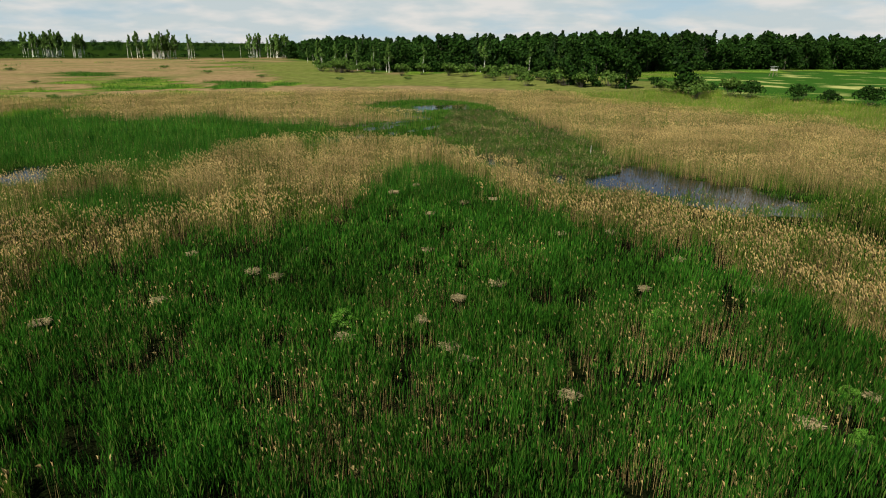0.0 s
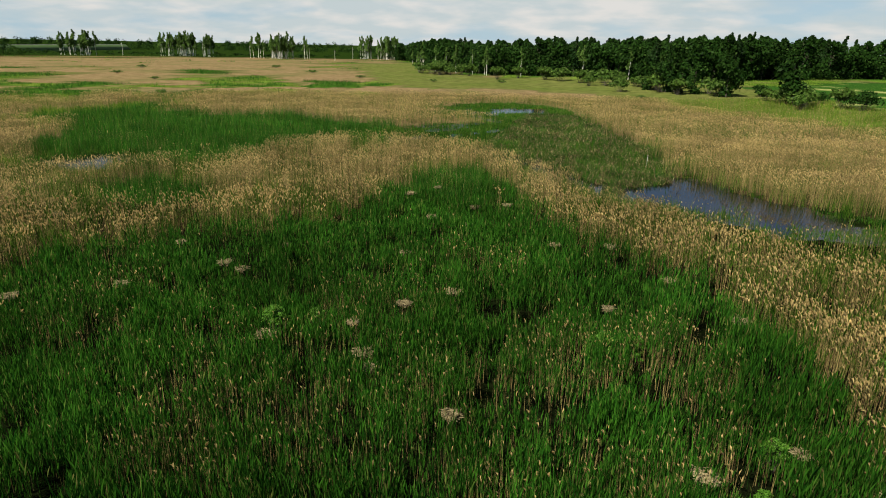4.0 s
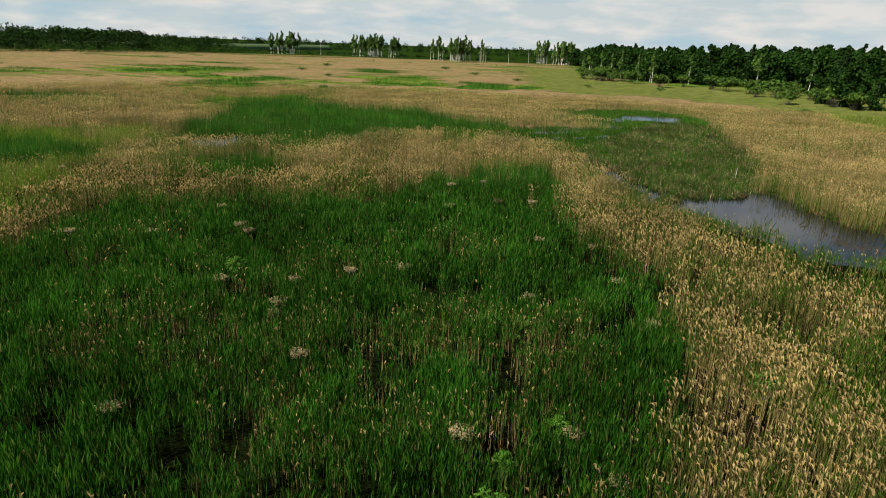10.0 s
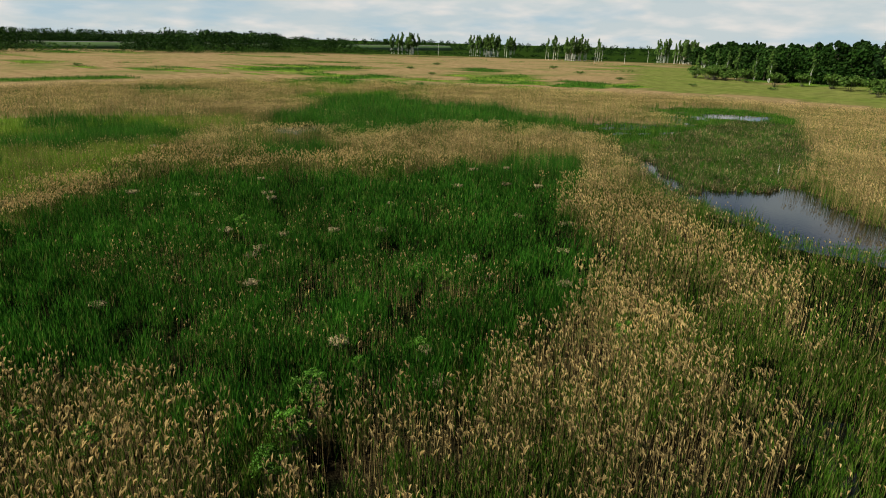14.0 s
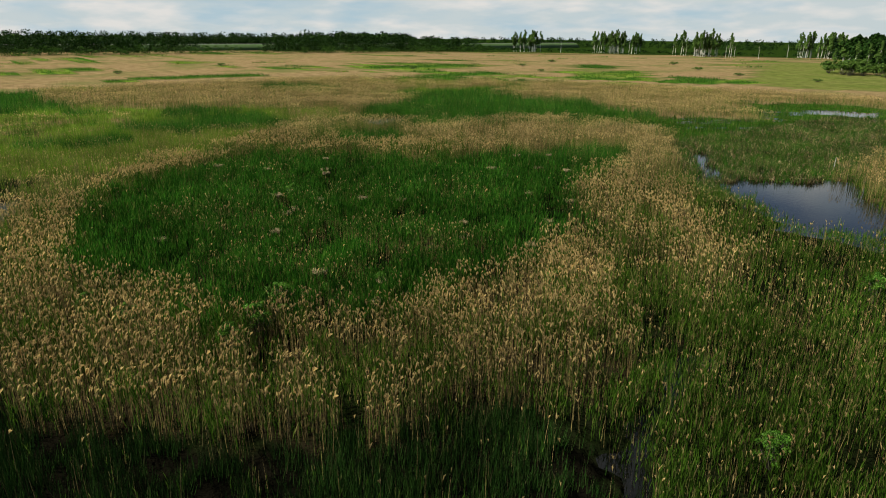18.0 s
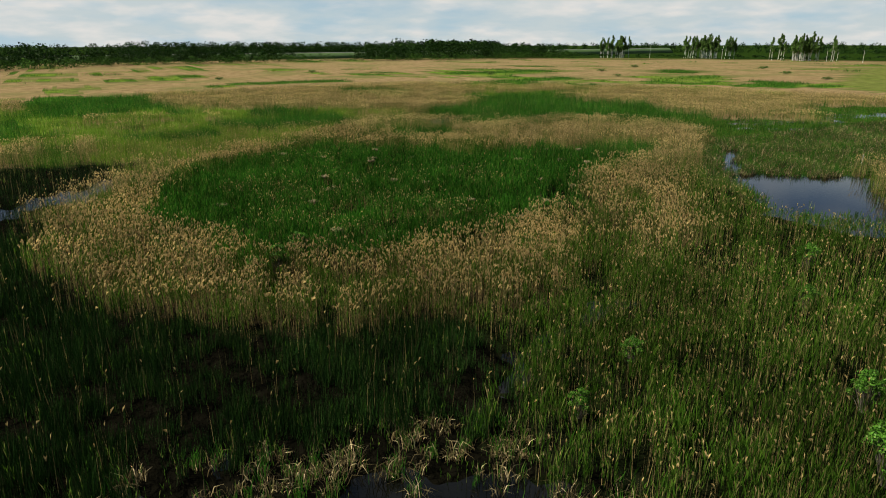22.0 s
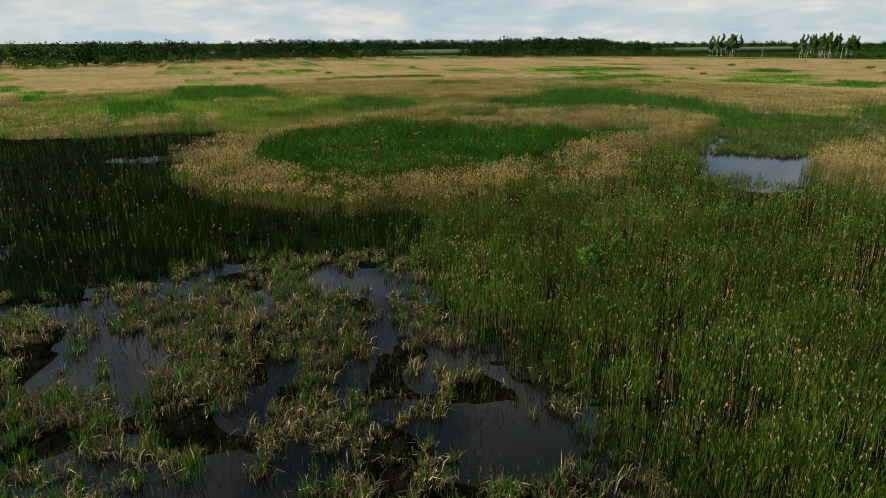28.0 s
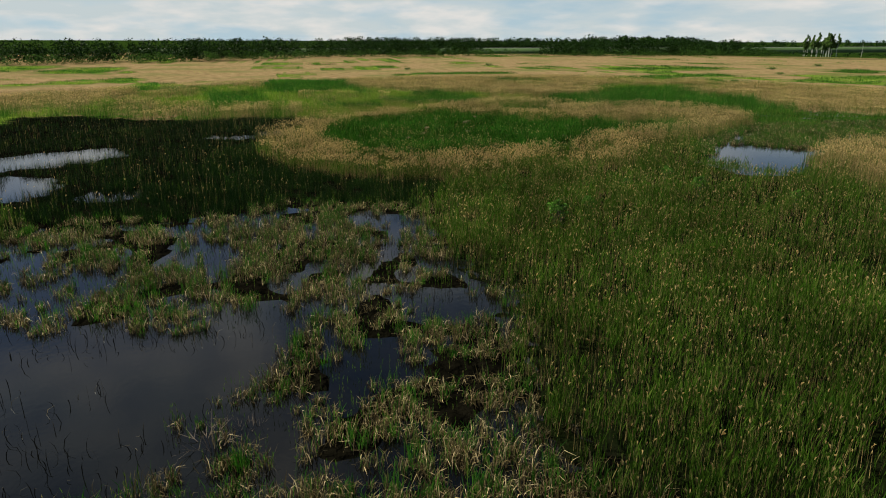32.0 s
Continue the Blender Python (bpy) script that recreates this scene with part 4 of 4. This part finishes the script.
def box(bm, x0, y0, z0, x1, y1, z1, bevel=0.01):
    g = bmesh.ops.create_cube(bm, size=1.0)
    bmesh.ops.scale(bm, vec=(x1 - x0, y1 - y0, z1 - z0), verts=g["verts"])
    bmesh.ops.translate(bm, vec=((x0 + x1) / 2, (y0 + y1) / 2, (z0 + z1) / 2), verts=g["verts"])
    if bevel:
        bmesh.ops.bevel(bm, geom=list({e for v in g["verts"] for e in v.link_edges}), offset=bevel, segments=1, affect="EDGES")


def box_mesh(name, mat, *size):
    bm = bmesh.new()
    box(bm, *size)
    return bm_mesh(name, bm, mat)


hide = tagged(new("raised_hide"), "weathered grey wooden hunting hide on tall legs", "hide")
for sx in (-1, 1):
    for sy in (-1, 1):
        bm = bmesh.new(); limb(bm, (sx * 1.3, sy * 1.3, -0.3), (sx * 0.9, sy * 0.9, 2.6), 0.09, 0.08, 8)
        part("leg", bm_mesh("leg", bm, M_POLE), hide)
part("floor", box_mesh("floor", M_BOARD, -1.15, -1.15, 2.6, 1.15, 1.15, 2.7), hide)
for name, dims in (("wall", (-1.1, -1.1, 2.7, 1.1, -1.04, 3.4)), ("wall", (-1.1, 1.04, 2.7, 1.1, 1.1, 4.5)), ("wall", (-1.1, -1.04, 2.7, -1.04, 1.04, 3.5)), ("wall", (1.04, -1.04, 2.7, 1.1, 1.04, 3.5))):
    part(name, box_mesh(name, M_BOARD, *dims), hide)
for sx in (-1.07, 1.07):
    part("corner_post", box_mesh("corner_post", M_BOARD, sx - 0.05, -1.1, 3.4, sx + 0.05, -1.0, 4.5), hide)
part("roof", box_mesh("roof", M_TIN, -1.4, -1.4, 4.5, 1.4, 1.4, 4.6), hide, "pale tin roof")
for k in range(7):
    part("rung", box_mesh("rung", M_POLE, -0.3, -1.62 + 0.05 * k, 0.3 + 0.34 * k, 0.3, -1.56 + 0.05 * k, 0.36 + 0.34 * k), hide)
hide.matrix_basis = Matrix.Translation((136, 332, ground_z(136, 332))) @ Matrix.Rotation(0.3, 4, "Z")

# ---- stake in the marsh by the pond ----
bm = bmesh.new(); limb(bm, (0, 0, -0.6), (0.08, 0.02, 1.7), 0.05, 0.035, 8)
tagged(new("stake", bm_mesh("stake", bm, M_BOARD)), "bare pale wooden stake in the marsh", "stake").location = (17.1, 100, ground_z(17.1, 100))

# ---- nests of bent reed in the colony ----
def nest(seed):
    r = np.random.default_rng(seed)
    top = tagged(new("nest"), "flat nest of dry bent reed stalks in the sedge", "nest")
    h = Heap()
    n_ = 150
    a, q = r.uniform(0, 6.28, n_), np.sqrt(r.uniform(0, 1, n_)) * 0.44
    c = np.stack([np.cos(a) * q, np.sin(a) * q, 1.30 + r.uniform(-0.14, 0.06, n_) + 0.14 * (q / 0.44) ** 2], 1)
    b = r.uniform(0, 6.28, n_)
    d = np.stack([np.cos(b), np.sin(b), r.normal(0, 0.16, n_)], 1) * r.uniform(0.15, 0.34, n_)[:, None]
    s = np.cross(d, np.array([0, 0, 1.0])); s /= np.linalg.norm(s, axis=1)[:, None]
    s = s * 0.02
    up = np.array([0, 0, 0.025])
    v = np.stack([c - d - s, c - d + s, c + d + s, c + d - s, c - d + up, c + d + up], 1)
    f = np.array([[0, 4, 5], [0, 5, 3], [1, 2, 5], [1, 5, 4], [0, 1, 4], [2, 3, 5]])
    h.add(v, (np.arange(n_) * 6)[:, None, None] + f[None])
    part("platform", tri_mesh("platform", *h.out(), M_NEST), top)
    for k in range(7):
        t = k * 2.4
        bm = bmesh.new()
        limb(bm, (math.cos(t) * 0.4, math.sin(t) * 0.4, -0.2), (math.cos(t + 0.5) * 0.3 * (k % 3 + 1) / 3, math.sin(t + 0.5) * 0.3, 1.30), 0.012, 0.009, 4)
        part("support_stalk", bm_mesh("support_stalk", bm, M_NEST), top)
    return top


NESTS = [(-19, 33), (-24, 29), (-21, 42), (-15, 39), (-13, 38), (-13, 44), (-6, 29), (-2, 32), (0, 28.6), (1, 27), (6, 24), (16.4, 22.8), (20.4, 25.4), (2.6, 38.5), (0, 35.5), (-3, 45), (-4, 56),
         (0, 54.6), (-9, 65), (2, 63), (8, 51), (12.5, 52), (12.5, 38.5), (15.5, 36), (16.5, 45), (-37, 46), (-1, 61), (-7, 69), (-35, 33.6), (23, 23.4), (2.8, 15.6), (20.3, 39), (-50, 43)]
SIZES = [0.85, 0.95, 0.7, 1.0, 0.8]
for k, proto in enumerate((nest(81), nest(82))):
    plant(proto, [(x, y, j * 1.7, SIZES[j % 5] * 1.0, 1.0) for j, (x, y) in enumerate(NESTS) if j % 2 == k], "nests of the colony")

# ---- bare dead shrub and heap of washed-up straw in the wet margin ----
def dead_shrub(seed):
    r = np.random.default_rng(seed)
    top = tagged(new("dead_shrub"), "bare grey dead shrub standing in the pool", "shrub")
    for k in range(14):
        bm = bmesh.new()
        a, e, ln = k * 2.4, r.uniform(0.6, 1.3), r.uniform(1.1, 2.0)
        p = Vector((math.cos(a) * 0.1, math.sin(a) * 0.1, -0.3))
        d = Vector((math.cos(a) * math.cos(e), math.sin(a) * math.cos(e), math.sin(e)))
        q = p + d * ln * 0.6
        limb(bm, p, q, 0.022, 0.014, 5)
        for j in range(3):
            dd = (d + Vector(r.normal(0, 0.45, 3))).normalized()
            limb(bm, q, q + dd * ln * 0.45, 0.012, 0.004, 4)
        part("branch", bm_mesh("branch", bm, M_POLE), top)
    return top


plant(dead_shrub(91), [(86.3, 3.2, 0, 1.0), (85.2, 4.6, 2, 0.7)], "dead shrubs in the pool")


def straw_heap(seed):
    r = np.random.default_rng(seed)
    n_ = 420
    a, q = r.uniform(0, 6.28, n_), np.sqrt(r.uniform(0, 1, n_)) * 0.9
    z = 0.26 * (1 - (q / 0.95) ** 2) * r.uniform(0.6, 1.0, n_)
    c = np.stack([np.cos(a) * q, np.sin(a) * q, z], 1)
    b_ = r.normal(0.6, 0.6, n_)
    d = np.stack([np.cos(b_), np.sin(b_), r.normal(0, 0.15, n_)], 1) * r.uniform(0.25, 0.6, n_)[:, None]
    s_ = np.cross(d, np.array([0, 0, 1.0])); s_ = s_ / np.linalg.norm(s_, axis=1)[:, None] * 0.02
    v = np.stack([c - d - s_, c - d + s_, c + d + s_, c + d - s_], 1).reshape(-1, 3)
    f = ((np.arange(n_) * 4)[:, None, None] + np.array([[0, 1, 2], [0, 2, 3]])[None]).reshape(-1, 3)
    return tagged(new("straw_heap", tri_mesh("straw_heap", v, f, M_STALK)), "pale heap of washed-up dry reed straw", "straw heap", kind="stuff")


plant(straw_heap(92), [(43.7, 2.0, 0, 0.7), (66.5, 16.5, 3, 0.4), (61, 9.5, 4, 0.4)], "straw heaps")
